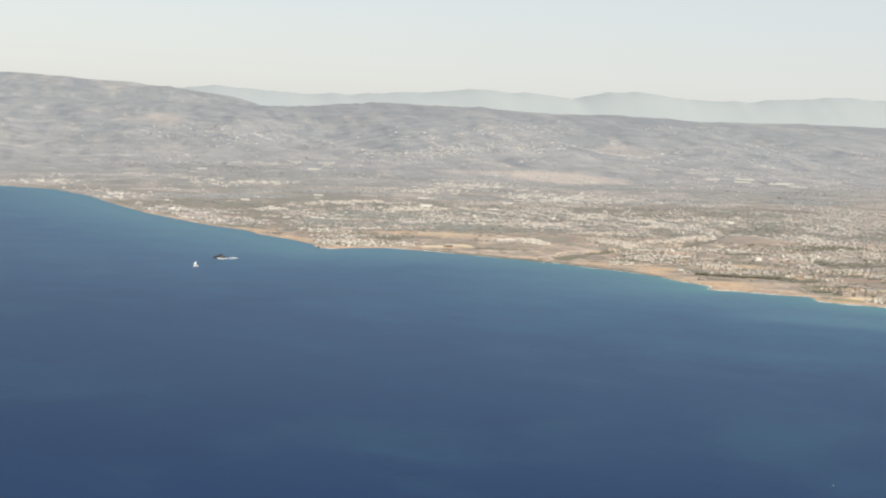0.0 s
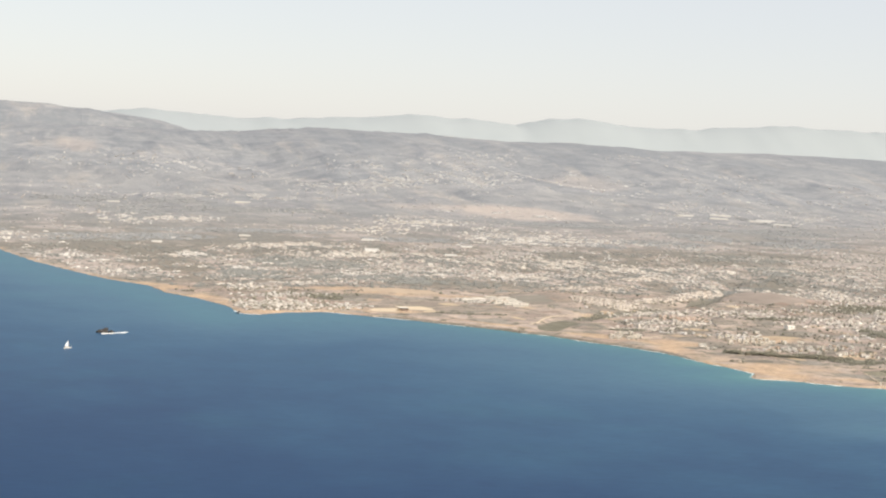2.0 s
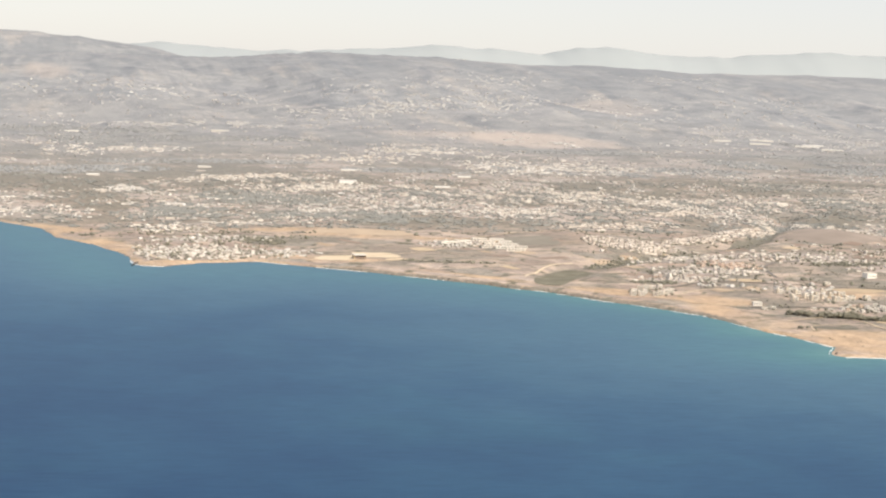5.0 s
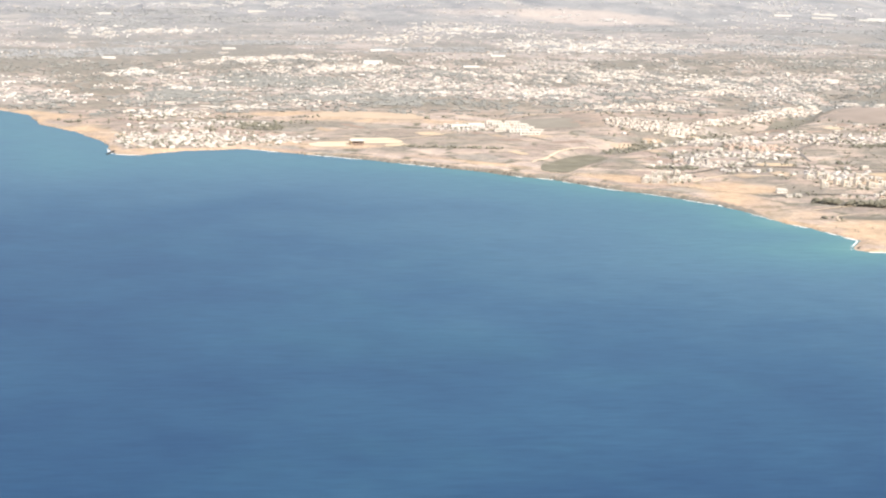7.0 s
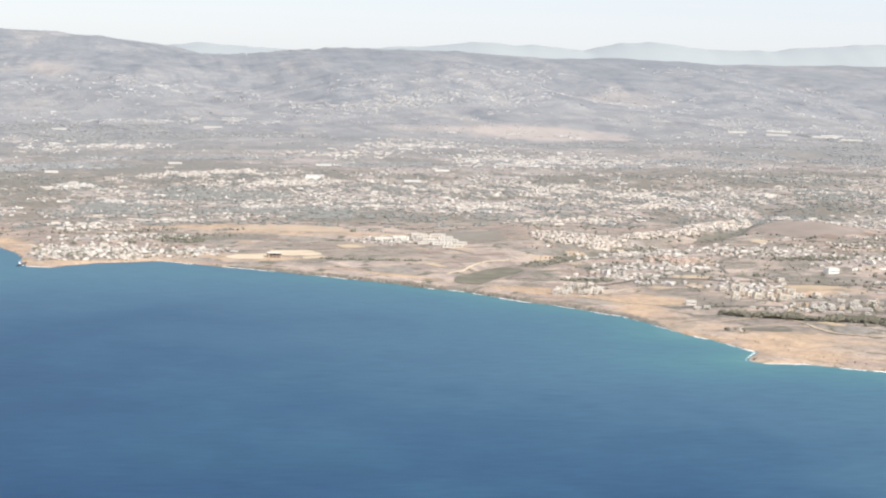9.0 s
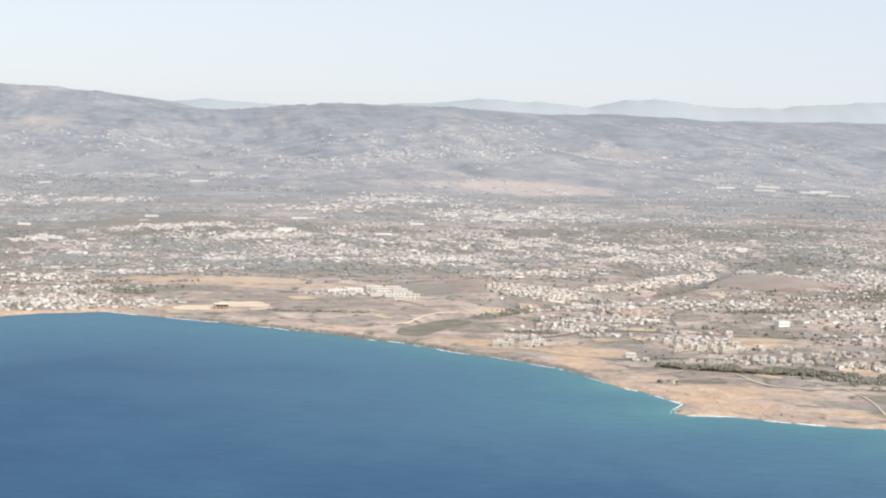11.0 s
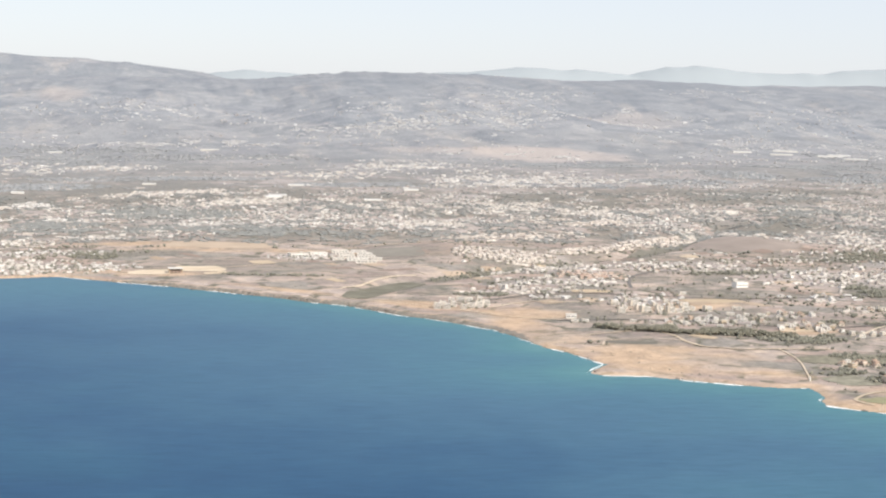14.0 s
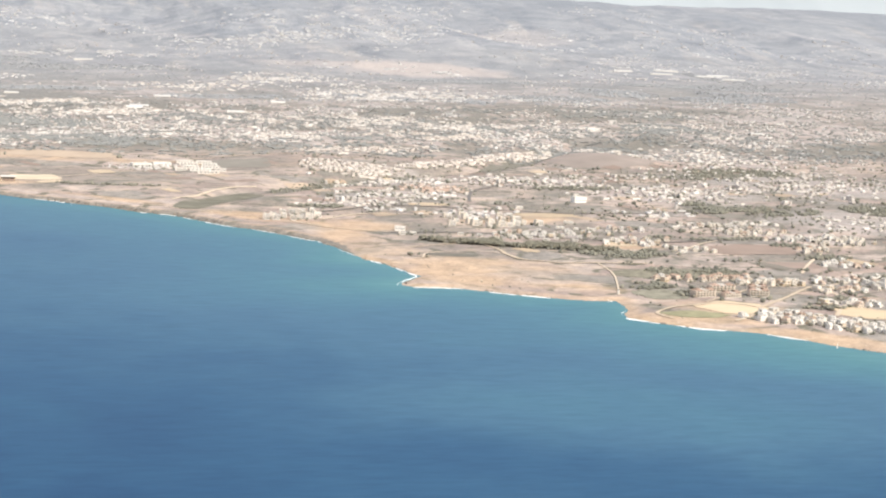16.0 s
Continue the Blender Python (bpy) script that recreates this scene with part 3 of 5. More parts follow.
def build_ground():
    xs, ys = axis(14, 126, 0.36, -2600, 2600, 1.05), axis(90, 215, 0.36, -400, 2700, 1.02)
    gx, gy = np.meshgrid(xs, ys)
    z = height(gx, gy)
    d = inland(gx, gy)
    ob = sheet("ground", xs, ys, z, GROUND)
    LIE.update(xs=xs, ys=ys, z=z, d=d)
    scrub, sand, town = np.zeros(gx.shape), np.zeros(gx.shape), np.zeros(gx.shape)
    for g in GROVES:
        scrub = np.maximum(scrub, (0.95 if g[1] < 290 else 0.7) * blob(gx, gy, *g))
    for s in SANDS:
        sand = np.maximum(sand, 0.9 * blob(gx, gy, *s))
    sand = np.maximum(sand, 0.85 * (1 - smooth(d, 0.5, 1.6)))
    for h in HEATHS:
        scrub = np.maximum(scrub, (0.2 if h[1] < 150 else 0.46) * blob(gx, gy, *h))
        sand = sand * (1 - (0.5 if h[1] < 150 else 0.85) * blob(gx, gy, *h))
    for cx, cy, rx, ry, turn, *_ in VILLAGES:
        town = np.maximum(town, 0.5 * blob(gx, gy, cx, cy, rx, ry, turn))
    wide = smooth(gy, 205, 235) * (1 - smooth(gy, 560, 660))
    n = density(gx, gy)
    scrub = np.maximum(scrub, wide * smooth(n, 0.58, 0.42) * 0.9)
    scrub = np.maximum(scrub, 0.75 * smooth(fractal(gx, gy, 9, 5, 0.65), 0.56, 0.68) * smooth(d, 2, 8))
    belt = smooth(gx, 84, 92) * smooth(d, 5, 10) * (1 - smooth(gy, 196, 215))
    scrub = np.maximum(scrub, 0.7 * belt * smooth(fractal(gx + 31, gy, 5, 5, 0.7), 0.45, 0.62))
    town = np.maximum(town, wide * smooth(n, 0.5, 0.6) * 0.5)
    sand = sand * (0.45 + 0.55 * smooth(fractal(gx, gy, 5, 5, 0.6), 0.34, 0.58))
    scrub, town = scrub * (1 - 0.8 * sand), town * (1 - 0.6 * sand)
    ledge = (d < 0.75) & (gx > 46) & (gx < 83)
    scrub[ledge], sand[ledge] = 0.8, 0.1
    paint(ob.data, "cover", np.stack([scrub, sand, town, np.ones(gx.shape)], -1))
    # share of the haze tint, growing with distance inland and height
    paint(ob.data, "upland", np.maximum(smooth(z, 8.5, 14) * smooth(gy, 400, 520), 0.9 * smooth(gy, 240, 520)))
    paint(ob.data, "bare", 0.85 * blob(gx, gy, 161, 464, 24, 19) + 0.5 * blob(gx, gy, 130, 476, 20, 8) + 0.35 * blob(gx, gy, 215, 566, 20, 22) + 0.5 * blob(gx, gy, 7, 618, 9, 19))
    return tagged(ob, "dry coastal plain of fields and scrub rising to haze-tinted hills", "ground", kind="structure")


def build_water():
    xs, ys = axis(-30, 130, 1.0, -3000, 3000, 1.12), axis(60, 240, 1.0, -3000, 1200, 1.12)
    gx, gy = np.meshgrid(xs, ys)
    ob = sheet("water", xs, ys, np.zeros(gx.shape), WATER)
    off = np.clip(-inland(gx, gy), 0, 200)
    shelf = 15 - 2 * smooth(gx, 38, 70) + 1.0 * np.exp(-((gx - 78) / 12) ** 2) + 3 * smooth(gx, 88, 108)
    # the far offshore term darkens the colour for weaker sky reflection and vignetting
    deep = 0.6 * (off / (off + shelf * 1.4) + 0.85 * smooth(off, 62, 265) - 0.2 * blob(gx, gy, 86, 78, 10, 7, -20, 0.8) - 0.12 * blob(gx, gy, 106, 92, 10, 5, -30, 0.8) - 0.06 * blob(gx, gy, 62, 120, 22, 16, 0, 0.8))
    # the western shore falls off steeply, the eastern one stays shallow
    paint(ob.data, "offshore", np.maximum(deep, 0.17 * (1 - smooth(gx, 38, 74))))
    return tagged(ob, "blue sea with small ripples, turquoise over the shallows", "sea", kind="structure")


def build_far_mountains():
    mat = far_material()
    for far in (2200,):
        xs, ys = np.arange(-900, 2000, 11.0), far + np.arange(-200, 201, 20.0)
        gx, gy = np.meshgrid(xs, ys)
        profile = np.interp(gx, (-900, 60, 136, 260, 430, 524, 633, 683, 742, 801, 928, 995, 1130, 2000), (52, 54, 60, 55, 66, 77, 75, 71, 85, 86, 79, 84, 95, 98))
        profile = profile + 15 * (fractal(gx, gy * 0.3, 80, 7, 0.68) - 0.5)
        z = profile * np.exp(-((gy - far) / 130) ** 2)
        tagged(sheet("backdrop", xs, ys, z, mat), "far mountain ridge behind the hills, painted haze-blue and faintly glowing", "mountains", kind="structure")


def part(name, bm, mat, parent=None, label=""):
    me = bpy.data.meshes.new(name)
    bm.to_mesh(me)
    bm.free()
    me.materials.append(mat)
    ob = new(name, me)
    ob.parent = parent
    return tagged(ob, label)


def box(bm, x, y, z, sx, sy, sz, bevel=0.0):
    """A box whose base is centred on (x, y, z)."""
    made = bmesh.ops.create_cube(bm, size=1.0, matrix=Matrix.Translation((x, y, z + sz / 2)) @ Matrix.Diagonal((sx, sy, sz, 1)))
    if bevel:
        edges = {e for v in made["verts"] for e in v.link_edges}
        bmesh.ops.bevel(bm, geom=list(edges), offset=bevel, segments=1, affect="EDGES")
    return bm


def empty(name, x, y, z, turn=0.0):
    ob = new(name)
    ob.matrix_basis = pose(x, y, z, 0, 0, turn)
    return ob


build_ground()
build_water()
build_far_mountains()
rng = random.Random(11)


# ---- houses ----
GARDENS = []  # a planted corner beside each joined house
YARDS = []  # the trees in the yards of the nearest houses
STYLES = {"white": (WHITE, ROOF_PALE), "cream": (CREAM, ROOF_PALE), "sand": (SANDSTONE, ROOF_PALE), "tile": (CREAM, ROOF_TILE), "pink": (PINK_WALL, ROOF_TILE)}
LABELS = {
    "white": "white rendered two-storey house with a flat roof on dry ground",
    "cream": "cream rendered two-storey house with a flat roof among gardens",
    "sand": "sand-coloured terraced house with a flat roof on a slope",
    "tile": "cream house with a hipped terracotta tile roof beside gardens",
    "pink": "pinkish rendered house with a flat tiled roof beside gardens",
}


def hipped(bm, w, d, z, h):
    """A hipped roof over a rectangle."""
    v = [bm.verts.new(p) for p in ((-w / 2, -d / 2, z), (w / 2, -d / 2, z), (w / 2, d / 2, z), (-w / 2, d / 2, z), (-w / 2 + d / 2, 0, z + h), (w / 2 - d / 2, 0, z + h))]
    for f in ((0, 1, 5, 4), (1, 2, 5), (2, 3, 4, 5), (3, 0, 4), (3, 2, 1, 0)):
        bm.faces.new([v[k] for k in f])
    return bm


def parapet(bm, x, y, z, w, d, h, t=0.025):
    """A flat roof with a raised rim."""
    box(bm, x, y, z, w, d, 0.012)
    for dx, dy, sx, sy in ((0, -1, w, t), (0, 1, w, t), (-1, 0, t, d - 2 * t), (1, 0, t, d - 2 * t)):
        box(bm, x + dx * (w - t) / 2, y + dy * (d - t) / 2, z + 0.012, sx, sy, h)
    return bm


def house(style, variant):
    wall, roof = STYLES[style]
    root = empty("house", 0, 0, -50)
    w, d = ((0.62, 0.5), (0.78, 0.46), (0.5, 0.52))[variant]
    part("wall", box(bmesh.new(), 0, 0, -0.2, w, d, 0.38), wall, root)
    up = 0.68 if variant != 2 else 0.9
    ux = (-w * (1 - up) / 2, w * (1 - up) / 2, 0)[variant]
    part("upper_storey", box(bmesh.new(), ux, 0.02, 0.195, w * up, d - 0.06, 0.16), wall, root)
    part("terrace", parapet(bmesh.new(), 0, 0, 0.182, w + 0.015, d + 0.015, 0.03), roof, root)
    if style == "tile":
        bm = hipped(bmesh.new(), w * up + 0.09, d + 0.03, 0.357, 0.12)
        bmesh.ops.translate(bm, verts=bm.verts, vec=(ux, 0.02, 0))
        part("roof", bm, roof, root, "terracotta tile roof")
    else:
        part("roof", parapet(bmesh.new(), ux, 0.02, 0.357, w * up + 0.02, d - 0.04, 0.025), roof, root)
        part("water_tank", box(bmesh.new(), ux + 0.08, 0.1, 0.37, 0.07, 0.07, 0.08, 0.012), wall, root)
    for sx in (-0.28, 0.22):
        part("window", box(bmesh.new(), sx * w, -d / 2 - 0.002, 0.05, 0.12, 0.02, 0.075), DARK_OPENING, root)
    part("window", box(bmesh.new(), ux, 0.02 - (d - 0.06) / 2 - 0.002, 0.235, 0.16, 0.02, 0.075), DARK_OPENING, root)
    part("side_window", box(bmesh.new(), w / 2 + 0.002, 0.05, 0.05, 0.02, 0.12, 0.075), DARK_OPENING, root)
    part("door", box(bmesh.new(), -0.02 * w, -d / 2 - 0.004, 0.0, 0.055, 0.02, 0.11), BARK, root)
    return tagged(root, LABELS[style], "house", "houses of the coast")


def apartment_block(storeys, wide, wall, label):
    root = empty("apartment_block", 0, 0, -50)
    h = 0.17 * storeys
    part("wall", box(bmesh.new(), 0, 0, -0.2, wide, 0.55, h + 0.2), wall, root)
    part("stair_tower", box(bmesh.new(), -wide * 0.31, 0.02, 0, 0.2, 0.53, h + 0.16, 0.01), CREAM, root)
    part("roof", parapet(bmesh.new(), 0, 0, h, wide + 0.01, 0.56, 0.02), ROOF_PALE, root)
    for k in range(storeys):
        b = part("balcony", box(bmesh.new(), 0.07, -0.34, 0.17 * k + 0.01, wide * 0.72, 0.13, 0.025), WHITE, root)
        part("railing", box(bmesh.new(), 0.07, -0.398, 0.17 * k + 0.036, wide * 0.72, 0.012, 0.05), WHITE, b)
        for sx in (-0.12, 0.14, 0.36):
            part("window", box(bmesh.new(), sx * wide, -0.277, 0.17 * k + 0.04, 0.12, 0.02, 0.1), DARK_OPENING, root)
        part("side_window", box(bmesh.new(), wide / 2 + 0.002, 0, 0.17 * k + 0.06, 0.02, 0.14, 0.08), DARK_OPENING, root)
    return tagged(root, label, "apartment block", "white apartment blocks near the shore")


def settle(x, y):
    return sample("z", x, y)


def scatter(cx, cy, rx, ry, turn, count, gap):
    """Places in an oval, no two nearer than gap, in loose rows."""
    c, s, cells, placed = math.cos(radians(turn)), math.sin(radians(turn)), {}, []
    for _ in range(count * 14):
        if len(placed) >= count:
            break
        r, a = min(1.4, abs(rng.gauss(0, 0.7))), rng.uniform(0, 2 * math.pi)
        u, v = r * math.cos(a) * rx, r * math.sin(a) * ry
        v = round(v / (gap * 1.3)) * gap * 1.3 + rng.uniform(-0.12, 0.12)
        x, y = cx + u * c - v * s, cy + u * s + v * c
        i, j = math.floor(x / gap), math.floor(y / gap)
        near = [p for di in (-1, 0, 1) for dj in (-1, 0, 1) for p in cells.get((i + di, j + dj), ())]
        if all((x - px) ** 2 + (y - py) ** 2 > gap * gap for px, py in near):
            placed.append((x, y))
            cells.setdefault((i, j), []).append((x, y))
    return placed


BLOCKS = [(77.5, 154.0, -8), (78.4, 153.8, -5), (79.3, 155.2, -4), (80.2, 153.9, 2), (81.0, 154.6, 4), (81.9, 155.2, 6), (82.9, 156.4, 8), (79.5, 157.2, -6), (80.6, 158.2, 0), (81.6, 158.9, 2), (82.8, 159.6, 5), (78.4, 156.0, -6)]
TOWERS = [(100.6, 149.9, 20), (101.4, 149.9, 15), (102.3, 150.4, 12), (103.2, 151.0, 12), (98.2, 150.6, 20), (99.2, 149.2, 18), (98.0, 152.2, 25), (100.2, 154.0, 10), (101.6, 153.3, 25), (103.3, 153.9, 15), (98.2, 155.0, 20), (98.4, 157.6, 20), (96.6, 152.8, 20), (100.0, 151.9, 20), (95.6, 150.2, 12), (96.4, 155.8, 15), (104.6, 150.2, 12), (102.0, 156.0, 18)]
OTHERS = [(113.6, 133.4, 10), (126.0, 150.3, 0), (127.4, 150.8, 0), (110.8, 139.6, 20), (122.4, 110.4, 15), (116.0, 173.6, 10), (95.2, 168.4, 8), (99.2, 161.4, 12), (118.6, 155.2, 0), (130.4, 139.8, 10), (106.0, 162.6, 14), (101.3, 141.9, -10), (102.6, 140.6, -10), (99.8, 143.4, -8), (103.9, 141.4, -12), (105.2, 139.8, -12), (96.9, 143.8, -8), (95.2, 144.6, -8), (106.2, 147.9, 0), (107.6, 147.2, -4), (109.0, 146.6, -4), (110.4, 145.8, -6), (111.8, 145.0, -6), (108.1, 151.2, 0), (121.4, 148.8, 0), (123.0, 149.6, 4), (124.4, 148.2, 0), (125.8, 147.6, -4), (120.2, 147.2, 6), (122.6, 146.0, 0), (127.6, 147.8, 0), (89.5, 144.9, -10), (90.6, 145.2, -8), (97.3, 176.6, 5), (100.4, 175.8, 8), (94.6, 178.2, 0), (133.0, 196.4, 0), (121.2, 119.4, 10), (124.0, 120.2, 5)]


def keep_clear(x, y, places, gap=1.0):
    return all((x - p[0]) ** 2 + (y - p[1]) ** 2 > gap * gap for p in places)


def build_blocks():
    low = apartment_block(4, 1.0, PALE_WALL, "pale four-storey apartment block with long balconies above the shore")
    high = apartment_block(4, 0.9, CREAM, "tall cream apartment block with balconies among smaller houses")
    wide = apartment_block(3, 1.25, PALE_WALL, "broad pale three-storey apartment building among gardens")
    for kind, places in ((low, BLOCKS), (high, TOWERS), (wide, OTHERS)):
        for i, (x, y, turn) in enumerate(places):
            m = pose(x, y, settle(x, y), 0, 0, turn + rng.uniform(-14, 14)) @ Matrix.Scale(rng.uniform(*((0.6, 1.05) if kind is wide else (0.8, 1.05))), 4) @ Matrix.Diagonal((rng.uniform(0.75, 1.35), 1, rng.uniform(0.75, 1.15), 1))
            YARDS.extend((x + rng.uniform(-1, 1), y + rng.uniform(-0.9, 0.9)) for _ in range(3))
            if i == 0:
                kind.matrix_basis = m
            else:
                copy_thing(kind, m)


def boxes_mesh(name, rows, mat):
    """One joined mesh of upright boxes: x, y, z, width, depth, height, turn."""
    r = np.array(rows, float)
    unit = np.array([(-1, -1, 0), (1, -1, 0), (1, 1, 0), (-1, 1, 0), (-1, -1, 1), (1, -1, 1), (1, 1, 1), (-1, 1, 1)], float) * (0.5, 0.5, 1)
    p = unit[None] * r[:, None, 3:6]
    c, s = np.cos(r[:, 6])[:, None], np.sin(r[:, 6])[:, None]
    q = np.stack([p[..., 0] * c - p[..., 1] * s + r[:, None, 0], p[..., 0] * s + p[..., 1] * c + r[:, None, 1], p[..., 2] + r[:, None, 2]], -1)
    faces = np.array([(4, 5, 6, 7), (0, 1, 5, 4), (1, 2, 6, 5), (2, 3, 7, 6), (3, 0, 4, 7)])
    f = (faces[None] + 8 * np.arange(len(r))[:, None, None]).reshape(-1, 4)
    me = bpy.data.meshes.new(name)
    me.from_pydata(q.reshape(-1, 3).tolist(), [], f.tolist())
    me.materials.append(mat)
    return new(name, me)




def build_houses():
    """The nearest houses one by one, those behind joined."""
    kinds = {(s, v): house(s, v) for s in STYLES for v in range(3)}
    used, singles, rest = set(), 0, []
    for cx, cy, rx, ry, turn, count, style, gap in sorted(VILLAGES, key=lambda v: v[1]):
        town = cy > 225
        for x, y in scatter(cx, cy, rx, ry, turn, int(count * 2.1) if town else count, gap * 0.72 if town else gap):
            if town and street(x, y) + rng.uniform(-0.05, 0.05) < 0.48:
                if rng.random() < 0.75:
                    GARDENS.append((x, y))
                continue
            if cy < 190 and not built_on(np.array([x]), np.array([y]))[0]:
                continue
            if sample("d", x, y) < 1.2 or not keep_clear(x, y, BLOCKS + TOWERS + OTHERS):
                continue
            a = (22 if cy < 125 else turn) + rng.choice((0, 0, 0, 90, -90)) + rng.uniform(-14, 14)
            if y < 178 and singles < 300:
                key = (style if rng.random() > 0.35 else rng.choice(list(STYLES)), rng.randrange(3))
                m = pose(x, y, settle(x, y) + 0.01, 0, 0, a) @ Matrix.Scale(rng.uniform(0.85, 1.1) if y < 118 else rng.uniform(0.72, 1.05), 4)
                k = kinds[key]
                if key in used:
                    copy_thing(k, m)
                else:
                    used.add(key)
                    k.matrix_basis = m
                singles += 1
                for _ in range(rng.choice((1, 1, 2, 3))):
                    b = rng.uniform(0, 6.3)
                    YARDS.append((x + 0.55 * math.cos(b), y + 0.55 * math.sin(b)))
            else:
                rest.append((x, y, a, 0.78 if cx < 46 and cy < 225 else 0.86 if style == "sand" else (0.6 if gap < 0.5 else 0.78) if cy < 230 else 0.62 if cy < 320 else 0.75, style))
    for key, k in kinds.items():
        if key not in used:
            for o in (*k.children_recursive, k):
                bpy.data.objects.remove(o)
    for style in STYLES:
        rows = []
        for x, y, a, size, s in rest:
            if s != style:
                continue
            broad = 1.0 if y < 205 else 1.75
            z, w, d, t = settle(x, y), rng.choice((0.45, 0.55, 0.65, 0.8, 1.15)) * size * broad, rng.uniform(0.4, 0.6) * size, radians(a)
            rows.append((x, y, z - 0.2, w, d, 0.2 + rng.uniform(0.13, 0.2) * size, t))
            if rng.random() < 0.65:
                rows.append((x + 0.06 * math.cos(t), y + 0.06 * math.sin(t), z + 0.06, w * rng.uniform(0.35, 0.85), d * 0.9, rng.uniform(0.16, 0.28) * size, t))
            for _ in range(rng.choice((0, 0, 1)) if y > 225 else rng.choice((1, 1, 2, 3) if x < 50 else (0, 1, 1, 2))):
                GARDENS.append((x + rng.uniform(-0.6, 0.6), y - rng.uniform(0.25, 0.7)))
        if rows:
            ob = boxes_mesh("village_houses", rows, {"white": VILLAGE_WHITE, "cream": VILLAGE_CREAM, "sand": VILLAGE_SAND, "tile": VILLAGE_CREAM, "pink": VILLAGE_PINK}[style])
            tagged(ob, {"white": "crowded white flat-roofed houses above the shore", "cream": "cream flat-roofed houses standing in rows", "sand": "sand-coloured houses stepping down a dry slope", "tile": "small tiled houses", "pink": "pinkish houses crowded on a dry slope"}[style], "houses", kind="stuff")
    rows = []
    for x0, x1, y0, y1, count, level in SUBURBS:
        count = int(count * (1.75 if y0 > 185 else 1.0))
        big = 1.0 if y0 > 185 else 1.35
        n = count * 4
        xs, ys = np.array([rng.uniform(x0, x1) for _ in range(n)]), np.array([rng.uniform(y0, y1) for _ in range(n)])
        good = (density(xs, ys) + (np.array([rng.random() for _ in range(n)]) - 0.5) * 0.11 > level) & (inland(xs, ys) > (2 if y0 > 185 else 5)) & built_on(xs, ys) & (street(xs, ys) > 0.47)
        for x, y, z in list(zip(xs[good], ys[good], height(xs[good], ys[good])))[:count]:
            t, w, d = radians(20 + rng.choice((0, 0, 90)) + rng.uniform(-20, 20)), big * rng.choice((0.26, 0.32, 0.4, 0.5, 0.75)), big * rng.uniform(0.24, 0.4)
            tall = big * rng.choice((0.1, 0.13, 0.15, 0.18, 0.21, 0.28))
            if big > 1 and rng.random() < 0.3:  # long building with a wing across its end
                w, tall = rng.uniform(0.8, 1.5), rng.uniform(0.28, 0.5)
                c, s = math.cos(t) * w * 0.38, math.sin(t) * w * 0.38
                rows.append((x + c, y + s, z - 0.3, 0.36, rng.uniform(0.7, 1.1), 0.3 + tall * rng.uniform(0.7, 1.1), t))
                rows.append((x - 0.6 * c, y - 0.6 * s, z, 0.3, 0.3, tall + 0.1, t))
            rows.append((x, y, z - 0.3, w, d, 0.3 + tall * 0.6, t))
            rows.append((x + 0.05, y + 0.03, z + tall * 0.5, w * 0.75, d * 0.85, tall * 0.5, t))
            GARDENS.append((x + rng.uniform(-0.6, 0.6), y - rng.uniform(0.3, 0.9)))
    for _ in range(70):  # broad low roofs of workshops
        x, y = rng.uniform(10, 200), rng.uniform(222, 345)
        if sample("d", x, y) > 8:
            rows.append((x, y, settle(x, y) - 0.4, rng.uniform(0.9, 2.4), rng.uniform(0.4, 0.8), 0.4 + rng.uniform(0.14, 0.24), radians(rng.choice((0, 20, 20, 110)) + rng.uniform(-6, 6))))
    where = np.array(rows)
    pale = fractal(where[:, 0] + 70, where[:, 1], 13, 3, 0.6) > 0.54
    pale &= where[:, 1] > 200
    tagged(boxes_mesh("suburb_houses", where[~pale], HOUSES), "wide suburb of sandy flat-roofed houses between gardens", "houses", kind="stuff")
    tagged(boxes_mesh("suburb_houses", where[pale], VILLAGE_WHITE), "newer white flat-roofed houses in the wide suburb", "houses", kind="stuff")
    # villages on the hills and pale sheds
    rows = []
    for cx, cy, rx, ry, count in HILL_VILLAGES:
        placed = 0
        for _ in range(count * 14):
            x, y = rng.gauss(cx, rx / 2), rng.gauss(cy, ry / 2)
            if placed >= count * 1.6 or fractal(x, y, 16, 4, 0.6) < 0.5:
                continue
            placed += 1
            w = rng.choice((0.4, 0.5, 0.7, 1.0, 1.6))
            rows.append((x, y, settle(x, y) - 0.5, w, min(0.6, w * rng.uniform(0.6, 1)), 0.5 + rng.uniform(0.14, 0.28), radians(rng.uniform(-30, 30))))
    tagged(boxes_mesh("hill_village_houses", rows, HILL_WALLS), "scattered village houses on the hillsides, greyed by painted haze", "houses", kind="stuff")


RISE = plain("dry_grey_field", (0.335, 0.285, 0.25), 0.95, 0.18, 0.25)
REEDS = plain("grey_reeds", (0.245, 0.238, 0.19), 0.95, 0.32, 0.5)
GREEN_SCRUB = plain("green_scrub", (0.21, 0.198, 0.165), 0.95, 0.32, 1.2)
VILLAGE_WHITE = island_material("village_white", ((0.0, (0.68, 0.655, 0.62)), (0.26, (0.55, 0.52, 0.485)), (0.48, (0.8, 0.78, 0.75)), (0.6, (0.46, 0.425, 0.39)), (0.8, (0.62, 0.59, 0.55)), (0.92, (0.39, 0.345, 0.31))))
VILLAGE_CREAM = island_material("village_cream", ((0.0, (0.68, 0.635, 0.575)), (0.26, (0.54, 0.5, 0.455)), (0.48, (0.79, 0.755, 0.705)), (0.64, (0.46, 0.415, 0.375)), (0.82, (0.6, 0.55, 0.495)), (0.93, (0.4, 0.335, 0.295))))
